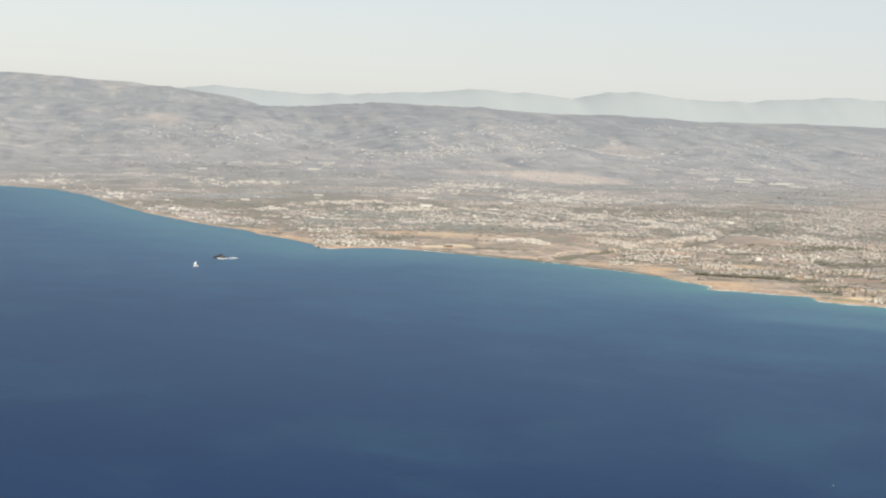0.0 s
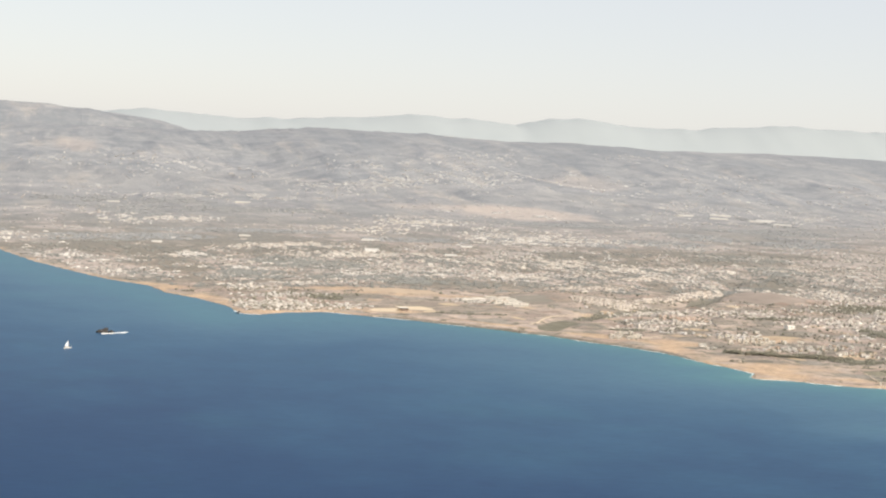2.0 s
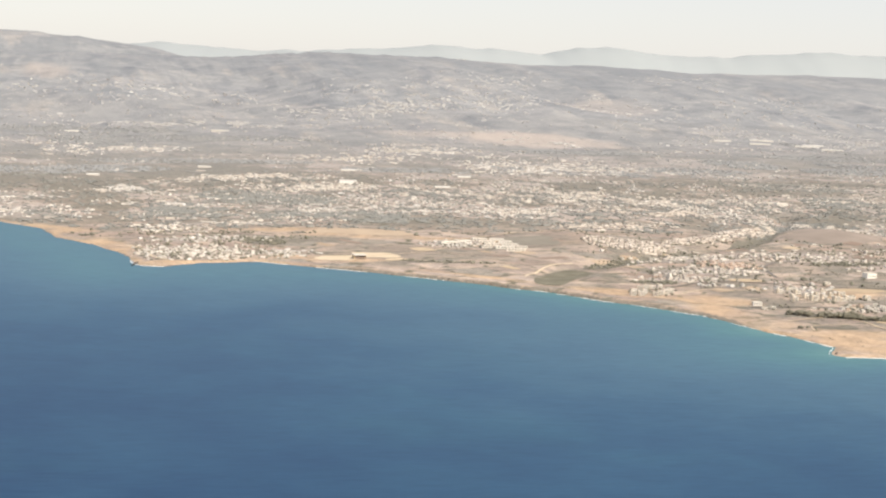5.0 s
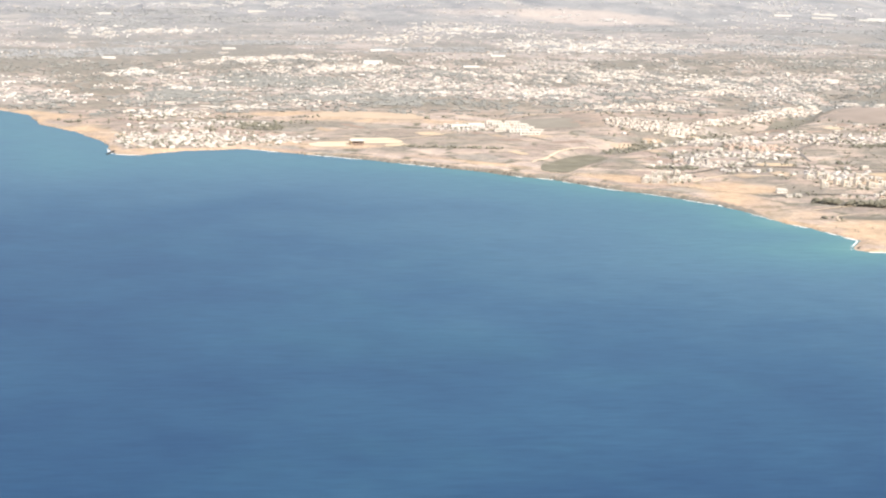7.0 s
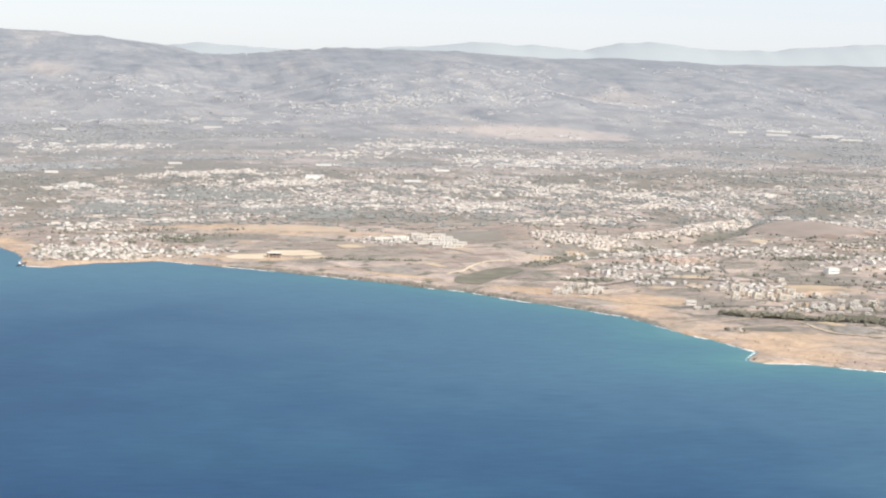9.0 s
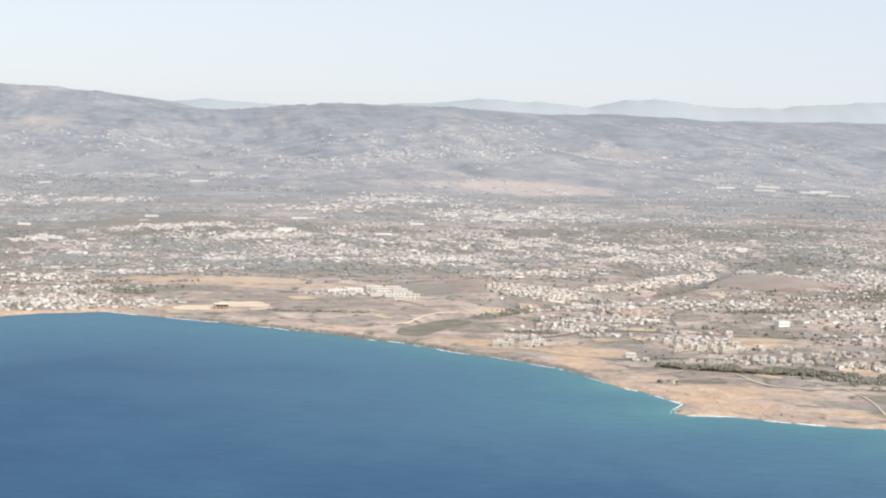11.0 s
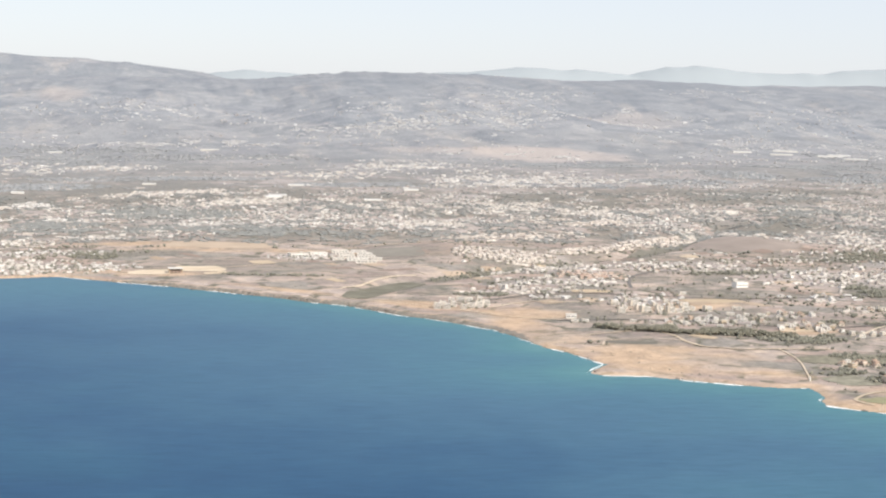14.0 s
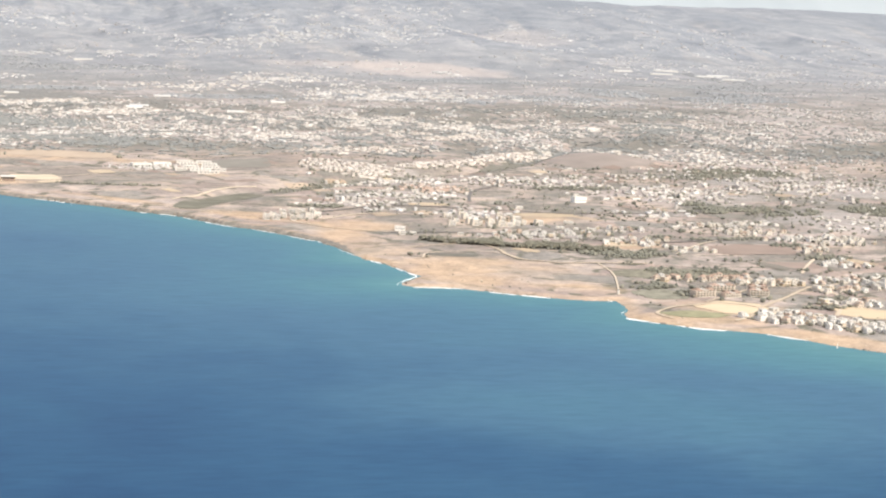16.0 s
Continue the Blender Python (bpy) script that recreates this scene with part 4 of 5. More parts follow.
VILLAGE_PINK = island_material("village_pink", ((0.0, (0.6, 0.47, 0.39)), (0.3, (0.48, 0.37, 0.3)), (0.56, (0.68, 0.57, 0.49)), (0.75, (0.44, 0.31, 0.245)), (0.88, (0.56, 0.43, 0.35))))
VILLAGE_SAND = island_material("village_sand", ((0.0, (0.64, 0.58, 0.518)), (0.3, (0.499, 0.444, 0.392)), (0.56, (0.734, 0.679, 0.619)), (0.7, (0.404, 0.351, 0.31)), (0.86, (0.565, 0.51, 0.455))))
# hill house colours greyed and evened out to stand in for haze
HILL_WALLS = island_material("hazed_hill_walls", ((0.0, (0.5, 0.495, 0.49)), (0.45, (0.42, 0.415, 0.41)), (0.8, (0.62, 0.615, 0.61))))
HILL_VILLAGES = [(59, 565, 16, 18, 60), (60, 492, 46, 10, 150), (115, 546, 24, 28, 120), (98, 529, 12, 28, 50), (133, 530, 24, 28, 120), (139, 569, 18, 16, 60), (158, 548, 28, 60, 220), (276, 640, 20, 24, 36), (306, 679, 8, 18, 16), (322, 626, 36, 10, 34), (213, 564, 50, 60, 130), (195, 629, 30, 24, 44), (142, 467, 10, 7, 40), (166, 455, 7, 7, 30), (82, 728, 5, 3, 14), (190, 725, 10, 4, 12), (250, 500, 60, 50, 140), (300, 480, 60, 50, 110), (20, 560, 50, 50, 90), (330, 560, 60, 50, 60)]


# ---- plants ----
def icosahedron():
    bm = bmesh.new()
    bmesh.ops.create_icosphere(bm, subdivisions=1, radius=1.0)
    v, f = np.array([x.co[:] for x in bm.verts]), np.array([[x.index for x in p.verts] for p in bm.faces])
    bm.free()
    return v, f


BALL = icosahedron()


def clumps(name, rows, mat, seed=3):
    """One joined mesh of uneven leaf clumps: x, y, z, radius, height."""
    v, f = BALL
    r = np.array(rows, float)
    jitter = np.random.RandomState(seed).uniform(0.65, 1.3, (len(r), len(v), 1))
    p = v[None] * jitter * np.stack([r[:, 3], r[:, 3], r[:, 4]], -1)[:, None] + r[:, None, :3]
    me = bpy.data.meshes.new(name)
    me.from_pydata(p.reshape(-1, 3).tolist(), [], (f[None] + len(v) * np.arange(len(r))[:, None, None]).reshape(-1, 3).tolist())
    me.materials.append(mat)
    return new(name, me)


def tree(variant):
    local = random.Random(40 + variant)
    root = empty("tree", 0, 0, -50)
    bm = bmesh.new()
    bmesh.ops.create_cone(bm, cap_ends=True, segments=6, radius1=0.03, radius2=0.015, depth=0.3, matrix=Matrix.Translation((0, 0, 0.05)))
    for k in range(3):
        a = k * 2.1 + local.random()
        m = Matrix.Translation((0.05 * math.cos(a), 0.05 * math.sin(a), 0.2)) @ Euler((0, 0.7, a)).to_matrix().to_4x4()
        bmesh.ops.create_cone(bm, cap_ends=True, segments=5, radius1=0.012, radius2=0.005, depth=0.16, matrix=m)
    part("trunk", bm, BARK, root)
    rows, wide, tall = [], (0.2, 0.26, 0.1)[variant], (0.14, 0.13, 0.3)[variant]
    for _ in range(13):
        a, r = local.uniform(0, 6.3), wide * math.sqrt(local.random())
        rows.append((r * math.cos(a), r * math.sin(a), 0.24 + tall * local.uniform(-0.4, 1.1) * (1 - 0.6 * r / wide), local.uniform(0.05, 0.1), local.uniform(0.045, 0.085)))
    crown = clumps("crown", rows, LEAVES, 60 + variant)
    crown.parent = root
    return tagged(root, ("grey-green olive tree with an open rounded crown", "broad dark carob tree on dry ground", "slim dark cypress tree beside gardens")[variant], "tree", "trees near the shore")


def build_trees():
    kinds, used, single, rows, far, farthest = [tree(v) for v in range(3)], set(), 0, [], [], []
    for cx, cy, rx, ry, turn in GROVES:
        area = math.pi * rx * ry
        per = (0.0 if cx < 80 or cx == 91.5 else 20.0 if rx > 8 else 14.0) if cy < 180 else (0.5 if rx == 17 else 2.5 if rx in (9.5, 7) and cy < 200 else 5.0 if cy < 245 else 3.0 if cy < 290 else 1.3)
        for _ in range(int(area * per)):
            r, a = math.sqrt(rng.random()) * 1.05, rng.uniform(0, 6.3)
            u, v = r * math.cos(a) * rx, r * math.sin(a) * ry
            c, s = math.cos(radians(turn)), math.sin(radians(turn))
            x, y = cx + u * c - v * s, cy + u * s + v * c
            if fractal(x, y, 4.0 if y > 180 else 1.9, 4, 0.6) < (0.36 if y > 180 else 0.47) or sample("d", x, y) < 1.0:
                continue
            z = settle(x, y)
            if y < 146 and single < 290 and rng.random() < 0.5:
                k = rng.choice((0, 0, 1, 1, 1, 2))
                m = pose(x, y, z - 0.02, 0, 0, rng.uniform(0, 360)) @ Matrix.Scale(rng.uniform(0.75, 1.2), 4)
                if k in used:
                    copy_thing(kinds[k], m)
                else:
                    used.add(k)
                    kinds[k].matrix_basis = m
                single += 1
            else:
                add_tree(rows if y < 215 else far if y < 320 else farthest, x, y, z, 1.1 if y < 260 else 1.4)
    # gardens between the houses
    for x0, x1, y0, y1, count in ((84, 150, 98, 196, 4600), (8, 130, 204, 240, 4200), (-10, 200, 225, 310, 9000), (120, 210, 180, 260, 4200), (150, 330, 230, 330, 2400), (-30, 330, 300, 450, 3600), (-20, 380, 440, 520, 300), (20, 44, 182, 200, 700)):
        xs, ys = np.array([rng.uniform(x0, x1) for _ in range(count)]), np.array([rng.uniform(y0, y1) for _ in range(count)])
        n = density(xs, ys)
        bare = np.zeros(count)
        for g in SANDS + HEATHS:
            bare = np.maximum(bare, blob(xs, ys, *g))
        good = (n + (np.array([rng.random() for _ in range(count)]) - 0.5) * 0.3 < (0.56 if y0 > 220 else 0.6)) & (inland(xs, ys) > 1.5) & (bare < 0.4) & built_on(xs, ys) & (np.where(ys < 215, 1 - fractal(xs, ys, 3.2, 3, 0.6), street(xs, ys)) < 0.5)
        for x, y, z in zip(xs[good], ys[good], height(xs[good], ys[good])):
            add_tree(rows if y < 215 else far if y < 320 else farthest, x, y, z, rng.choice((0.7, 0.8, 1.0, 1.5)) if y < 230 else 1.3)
    for x, y in YARDS:
        add_tree(rows, x, y, settle(x, y), rng.uniform(0.7, 1.2))
    for x, y in GARDENS:
        if y < 215:
            r = rng.uniform(0.08, 0.2)
            rows.append((x, y, settle(x, y) + r * 0.3, r * rng.uniform(1.0, 1.7), r * rng.uniform(0.6, 0.9)))
        else:  # hedges and garden trees, flattened to fit the camera's view
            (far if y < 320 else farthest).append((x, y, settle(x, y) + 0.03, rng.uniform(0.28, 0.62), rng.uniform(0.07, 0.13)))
    tagged(clumps("woodland", rows, WOODS), "grey-green trees between houses and fields, lightened for haze", "trees", kind="stuff")
    tagged(clumps("far_woodland", far, FAR_WOODS), "trees and orchards across the plain, tinted pale for haze", "trees", kind="stuff")
    tagged(clumps("farthest_woodland", farthest, FARTHEST_WOODS), "orchards and tree lines at the foot of the hills, paled by painted haze", "trees", kind="stuff")
    rows = []
    count = 5200
    xs, ys = np.array([rng.uniform(15, 140) for _ in range(count)]), np.array([rng.uniform(95, 215) for _ in range(count)])
    good = (fractal(xs, ys, 9, 5, 0.65) + (np.array([rng.random() for _ in range(count)]) - 0.5) * 0.16 > 0.55) & built_on(xs, ys) & (inland(xs, ys) > 1.6)
    for x, y, z in zip(xs[good], ys[good], height(xs[good], ys[good])):
        r = rng.uniform(0.03, 0.09)
        rows.append((x, y, z + r * 0.3, r, r * 0.7))
    tagged(clumps("shrubs", rows, WOODS, 9), "low dry shrubs dotted over bare ground", "shrubs", kind="stuff")


def add_tree(rows, x, y, z, size):
    if y > 215:  # trees pressed flat and wide to look like thin streaks from the camera
        r = rng.uniform(0.25, 0.6)
        rows.append((x, y, z + 0.04, r, rng.uniform(0.07, 0.14)))
        return
    r = rng.uniform(0.07, 0.165) * size
    rows.append((x, y, z + r * 0.75, r, r * rng.uniform(0.7, 1.1)))
    rows.append((x + rng.uniform(-r, r), y + rng.uniform(-r, r), z + r * 0.6, r * 0.75, r * 0.6))


# ---- roads, fields, shore ----
def ribbon(name, points, width, mat, label, category, lift=0.055):
    """A road draped over the ground along a smooth line."""
    p = [Vector((x, y, 0)) for x, y in points]
    line = []
    for i in range(len(p) - 1):
        a, b, c, d = p[max(i - 1, 0)], p[i], p[i + 1], p[min(i + 2, len(p) - 1)]
        n = max(2, int((c - b).length / 0.4))
        for k in range(n):
            t = k / n
            line.append(0.5 * (2 * b + (c - a) * t + (2 * a - 5 * b + 4 * c - d) * t * t + (3 * b - a - 3 * c + d) * t ** 3))
    line.append(p[-1])
    bm, last = bmesh.new(), None
    for i, q in enumerate(line):
        way = (line[min(i + 1, len(line) - 1)] - line[max(i - 1, 0)]).normalized()
        side = Vector((-way.y, way.x, 0)) * width / 2 * rng.uniform(0.85, 1.15)
        row = []
        for s in (-1, 0, 1):
            at = q + side * s
            row.append(bm.verts.new((at.x, at.y, settle(at.x, at.y) + lift)))
        if last:
            bm.faces.new((last[0], row[0], row[1], last[1]))
            bm.faces.new((last[1], row[1], row[2], last[2]))
        last = row
    bmesh.ops.recalc_face_normals(bm, faces=bm.faces)
    return tagged(part(name, bm, mat), label, category, kind="structure")


def patch(name, cx, cy, rx, ry, turn, mat, label, category, lift=0.025, square=2.0):
    """A field with an uneven edge draped over the ground; square above 2 turns the oval into a parcel."""
    bm, rings, c, s = bmesh.new(), [], math.cos(radians(turn)), math.sin(radians(turn))
    for k in range(7):
        ring = []
        for j in range(32):
            a = 2 * math.pi * j / 32
            e = (abs(math.cos(a)) ** square + abs(math.sin(a)) ** square) ** (-1 / square)
            r = (k + 0.02) / 6 * e * (1 + 0.4 * (value_noise(cx + 2.2 * math.cos(a), cy + 2.2 * math.sin(a)) - 0.5))
            u, v = r * math.cos(a) * rx, r * math.sin(a) * ry
            x, y = cx + u * c - v * s, cy + u * s + v * c
            ring.append(bm.verts.new((x, y, settle(x, y) + lift)))
        rings.append(ring)
    for a, b in zip(rings, rings[1:]):
        for j in range(32):
            bm.faces.new((a[j], b[j], b[(j + 1) % 32], a[(j + 1) % 32]))
    return tagged(part(name, bm, mat), label, category, kind="structure")


def build_roads():
    track, lane = "pale dirt track over dry coastal ground", "narrow grey lane between houses"
    for points, width in (
        (((88.5, 137), (94.5, 139), (96.4, 135.8), (96.5, 131.9), (97.2, 129.4), (98.7, 128.4), (100.3, 127.4), (103.6, 127.7), (108, 127.4)), 0.4),
        (((103.4, 127.6), (103.1, 122.6), (101.8, 117.6), (100.5, 113.4)), 0.18), (((69, 168.6), (71.3, 172.6), (75.3, 178.8), (79.5, 182.4)), 0.36),
        (((64, 203), (69.3, 205.8), (76.4, 210.4), (83.4, 214.9), (92, 215)), 0.5), (((82.9, 154.6), (88.0, 158.6), (91.3, 158.1), (97, 158)), 0.4),
        (((101.4, 104.0), (100.8, 105.7), (101.8, 107.2), (103.5, 108.5), (105.5, 109.0), (107.4, 109.6), (109.7, 107.6), (107.8, 104.7), (105.8, 102.9)), 0.36),
        (((88.6, 131.2), (89.6, 133.6), (92.4, 134.4), (95.8, 133.4), (97.0, 130.4)), 0.2), (((79.5, 152.6), (84.0, 148.8), (88.6, 146.2)), 0.25), (((68.0, 162.8), (73.4, 158.6), (78.2, 154.2), (82.6, 150.6)), 0.2),
        (((109.7, 107.6), (113.6, 111.4), (117.6, 115.6), (120.4, 116.7), (122.3, 117.9), (128, 119)), 0.36), (((106.4, 110.1), (112.5, 115.5), (114.7, 116.4), (118, 116)), 0.25),
        (((112.6, 132.1), (113.4, 133.4), (115.6, 136.1), (118.0, 138.5), (122.4, 141.6)), 0.3), (((120.2, 122.2), (122.7, 126.3), (126.3, 131.4), (128.3, 134.9)), 0.36), (((114.5, 104.4), (116.5, 107.5), (118.3, 110.1), (118.6, 115.2)), 0.34),
        (((100.0, 192.2), (104, 197.0), (110.1, 201.3), (119, 208.5)), 0.4), (((48, 186.5), (55, 187.5), (61, 191), (66, 196)), 0.3), (((22.5, 196), (24.6, 190.5), (25.2, 184), (27, 180)), 0.5),
    ):
        ribbon("road", points, 0.8 * width, DIRT_ROAD, track, "dirt track")
    for points, width in (
        (((88, 146), (96, 145.5), (104, 142), (112, 138.5), (122, 140), (140, 139)), 0.4),
        (((101.8, 168.0), (103.0, 173.0), (104.7, 178.0), (108.7, 182.4), (118, 186)), 0.4), (((84, 160), (92, 164.5), (101, 162), (112, 158), (128, 160)), 0.4),
    ):
        ribbon("road", points, width, ASPHALT, lane, "lane", 0.06)


def build_fields():
    patch("lawn", 103.6, 105.4, 2.5, 1.3, -8, LAWN, "watered green lawn inside a looping track", "lawn")
    patch("field", 107.6, 107.8, 2.5, 2.3, 20, GOLD_SAND, "bare golden sand field beside the resort", "field", square=3)
    patch("field", 121, 134.6, 4.2, 2.6, 0, PLOUGHED, "purple-brown ploughed field ringed by houses", "field", square=4)
    patch("field", 121.2, 126.2, 2.4, 1.7, 0, PLOUGHED, "small brown fallow field beside a track", "field", square=4)
    patch("field", 117.2, 105.4, 2.2, 2.0, -30, GOLD_SAND, "bare sandy field behind white villas", "field", square=4)
    patch("lawn", 104.0, 113.6, 2.0, 2.2, 0, DULL_GREEN, "dull green hotel garden beside the shore", "garden", 0.03, 2.4)
    patch("scrubland", 109, 122.3, 6.0, 2.3, 0, DULL_GREEN, "grey-green grove floor behind low houses", "scrubland", 0.03, 2.6)
    patch("field", 109.6, 138.0, 2.0, 1.3, 10, SAND, "bare sandy building plot among trees", "field", square=3)
    patch("field", 107.5, 157.2, 3.4, 1.5, 0, SAND, "dry golden field behind apartment blocks", "field", square=4)
    patch("field", 48.6, 184.6, 2.6, 2.2, 0, PALE_SAND, "bare pale clearing near a low shed", "field", square=4)
    patch("field", 54.0, 187.4, 2.8, 2.4, 0, PALE_SAND, "bare pale clearing near a low shed", "field", square=4)
    patch("field", 96.5, 165.5, 2.2, 1.2, 0, SAND, "pale fallow field between houses", "field", square=4)
    patch("field", 131, 209, 7.5, 7.5, 0, RISE, "grey-brown field on a rounded rise", "field", square=3)
    patch("scrubland", 74.6, 170.2, 9.6, 2.5, 59, REEDS, "grey-green reedy valley floor running to the shore", "scrubland", 0.03, 2.4)
    # dark strip paints the shade of the ravine bank along with its scrub
    patch("scrubland", 119, 212, 19, 2.3, 57, GREEN_SCRUB, "dark slope of a small ravine, scrub with painted shade", "scrubland", 0.03, 2.2)
    patch("scrubland", 99.4, 137.6, 9.6, 1.5, -24, GREEN_SCRUB, "dark scrub strip behind the open cape", "scrubland", 0.03, 2.6)
    patch("scrubland", 87.5, 185.6, 9.5, 1.7, 42, GREEN_SCRUB, "grey-green scrub along a dry stream bed", "scrubland", 0.03, 2.2)
    patch("scrubland", 91.5, 132.4, 2.4, 0.8, -18, GREEN_SCRUB, "dark scrub hollow on the sandy cape", "scrubland", 0.03, 2.2)
    patch("field", 57, 212, 8, 3.4, -6, STRAW, "dry pinkish stubble field inland of the shore", "field", 0.03, 3.0)
    patch("field", 79.5, 203, 4.2, 5.2, 0, FALLOW, "grey-brown open hillside beside terraced houses", "field", 0.03, 2.4)
    # parcels between the lanes
    looks = ((PLOUGHED, "brown ploughed parcel between hedges"), (STRAW, "straw-coloured stubble field"), (FALLOW, "grey-green fallow parcel with weeds"), (SAND, "bare pale building plot"))
    taken = [(v[0], v[1], max(v[2], v[3]) * 0.55) for v in VILLAGES if v[1] < 205] + [(x, y, 1.6) for x, y, _ in BLOCKS + TOWERS + OTHERS]
    taken += [(94, 124, 7.5), (100, 118, 4), (75, 170, 5.5), (80, 177, 4), (90, 140, 6)]
    made = 0
    for _ in range(900):
        if made >= 85:
            break
        x, y = rng.uniform(46, 150), rng.uniform(104, 204)
        rx, ry = rng.uniform(0.9, 2.3), rng.uniform(0.6, 1.5)
        if sample("d", x, y) < 7 or any((x - a) ** 2 + (y - b) ** 2 < (r + rx) ** 2 for a, b, r in taken):
            continue
        mat, label = rng.choice(looks[:3] * 3 + looks[3:])
        patch("field", x, y, rx, ry, 22 + rng.choice((0, 90)) + rng.uniform(-9, 9), mat, label, "field", 0.03, 7.0)
        taken.append((x, y, rx * 0.8))
        made += 1


def foam_strip(points, widths, seed):
    """A streak of broken foam on the water along a line."""
    bm, r, last = bmesh.new(), random.Random(seed), None
    for (x, y), w in zip(points, widths):
        a, b = w * r.uniform(0.3, 1.6), w * r.uniform(0.2, 0.9)
        row = [bm.verts.new((x - 0.5 * a + r.uniform(-0.05, 0.05), y - a, 0.01)), bm.verts.new((x, y, 0.03 + 0.12 * a)), bm.verts.new((x + 0.4 * b, y + b, 0.03))]
        if last and value_noise(x * 0.9 + seed, y * 0.9) > 0.36:
            bm.faces.new((last[0], row[0], row[1], last[1]))
            if r.random() > 0.35:
                bm.faces.new((last[1], row[1], row[2], last[2]))
        last = row
    return bm


def build_surf():
    lines = [
        (((88.2, 122.6), (86.6, 120.6), (84.6, 118.9), (82.9, 118.6)), 0.34), (((82.8, 118.6), (85.0, 117.9), (87.2, 117.6), (89.4, 117.3)), 0.3), (((90.8, 117.0), (92.4, 115.9), (94.2, 114.3), (95.4, 113.6)), 0.2),
        (((84.3, 131.4), (84.6, 130.4), (85.4, 129.2)), 0.32), (((83.0, 137.2), (83.3, 135.4), (83.9, 133.4)), 0.18), (((85.9, 127.6), (86.7, 126.2), (87.4, 124.6)), 0.16), (((98.7, 107.8), (97.9, 105.9), (98.9, 104.6), (100.6, 103.6)), 0.3),
        (((101.2, 102.6), (102.6, 101.7), (104.4, 101.2)), 0.3), (((107.0, 99.9), (108.2, 98.6), (109.3, 97.3)), 0.25), (((65.2, 160.5), (66.0, 160.5), (66.8, 160.7)), 0.3), (((71.2, 155.2), (73.0, 153.3), (75.0, 151.6)), 0.2), (((76.4, 150.2), (77.6, 148.5), (78.6, 147.2)), 0.22),
        (((22.6, 181.0), (22.4, 178.4), (22.6, 176.2)), 0.55), (((23.2, 176.0), (24.6, 175.6), (26.4, 175.6)), 0.22), (((78.8, 146.6), (80.2, 144.7), (81.2, 142.6)), 0.16), (((38.8, 182.6), (40.6, 181.2), (42.2, 180.0)), 0.25), (((80.8, 143.6), (81.6, 141.6), (82.1, 139.6)), 0.3), (((86.4, 125.6), (87.0, 123.6), (86.8, 122.3)), 0.34), (((95.6, 113.4), (97.6, 112.9), (99.4, 112.4)), 0.26), (((67.4, 161.2), (69.0, 158.8), (70.6, 156.4)), 0.3), (((45.0, 177.9), (48.5, 175.8), (51.0, 174.5)), 0.18), (((55.0, 171.9), (57.5, 169.5), (59.5, 167.8)), 0.2),
    ]
    for i, (points, w) in enumerate(lines):
        fine = []
        for (ax, ay), (bx, by) in zip(points, points[1:]):
            fine += [(ax + (bx - ax) * k / 6, ay + (by - ay) * k / 6) for k in range(6)]
        fine.append(points[-1])
        fine = [(x + 0.12 * math.sin(2.3 * k + i), y + 0.12 * math.cos(1.7 * k)) for k, (x, y) in enumerate(fine)]
        for _ in range(5):
            moved = []
            for x, y in fine:
                d = sample("d", x, y)
                gx, gy = (sample("d", x + 0.4, y) - sample("d", x - 0.4, y)) / 0.8, (sample("d", x, y + 0.4) - sample("d", x, y - 0.4)) / 0.8
                g = max(0.3, gx * gx + gy * gy)
                moved.append((x - 0.5 * gx / g * (d + 0.25), y - 0.5 * gy / g * (d + 0.25)))
            fine = moved
        widths = [w * max(0.12, math.sin(math.pi * (k + 0.5) / len(fine))) for k in range(len(fine))]
        tagged(part("surf", foam_strip(fine, [0.42 * v for v in widths], i), FOAM), "broken white surf along the rocky shore", "surf", kind="stuff")


def build_shore_rocks():
    """Boulders and ledges lying along the waterline."""
    rows, line = [], COAST[11:60]
    for (ax, ay), (bx, by) in zip(line[:-1], line[1:]):
        n = int(math.hypot(bx - ax, by - ay) * 16)
        for _ in range(n):
            t = rng.random()
            x, y = ax + (bx - ax) * t + rng.uniform(-1.3, 1.3), ay + (by - ay) * t + rng.uniform(-1.3, 1.3)
            d = sample("d", x, y)
            rocky = 44 < x < 73
            if not (-0.25 < d < (0.5 if rocky else 0.22)) or (not rocky and fractal(x, y, 4, 3) < 0.5):
                continue
            r = rng.uniform(0.04, 0.15 if rocky else 0.11)
            rows.append((x, y, max(sample("z", x, y), 0) + r * 0.15, r * rng.uniform(0.8, 1.6), r * 0.6))
    tagged(clumps("shore_rocks", rows, SHORE_ROCK, 21), "dark broken rocks along the waterline", "rocks", kind="stuff")


SHORE_ROCK = island_material("shore_rock", ((0.0, (0.25, 0.21, 0.175)), (0.4, (0.34, 0.285, 0.23)), (0.7, (0.2, 0.175, 0.15))), 0.9, 5.0)


# ---- single things ----
def rocks(name, cx, cy, items, label, category, mat=ROCK):
    bm = bmesh.new()
    for x, y, rx, ry, rz in items:
        made = bmesh.ops.create_icosphere(bm, subdivisions=2, radius=1.0)["verts"]
        for v in made:
            n = 0.75 + 0.5 * noise.noise(Vector((v.co.x * 1.7 + x, v.co.y * 1.7 + y, v.co.z * 1.7)))
            v.co = Vector((x + v.co.x * rx * n, y + v.co.y * ry * n, v.co.z * rz * n))
    ob = part(name, bm, mat)
    ob.matrix_basis = pose(cx, cy, 0)
    return tagged(ob, label, category)


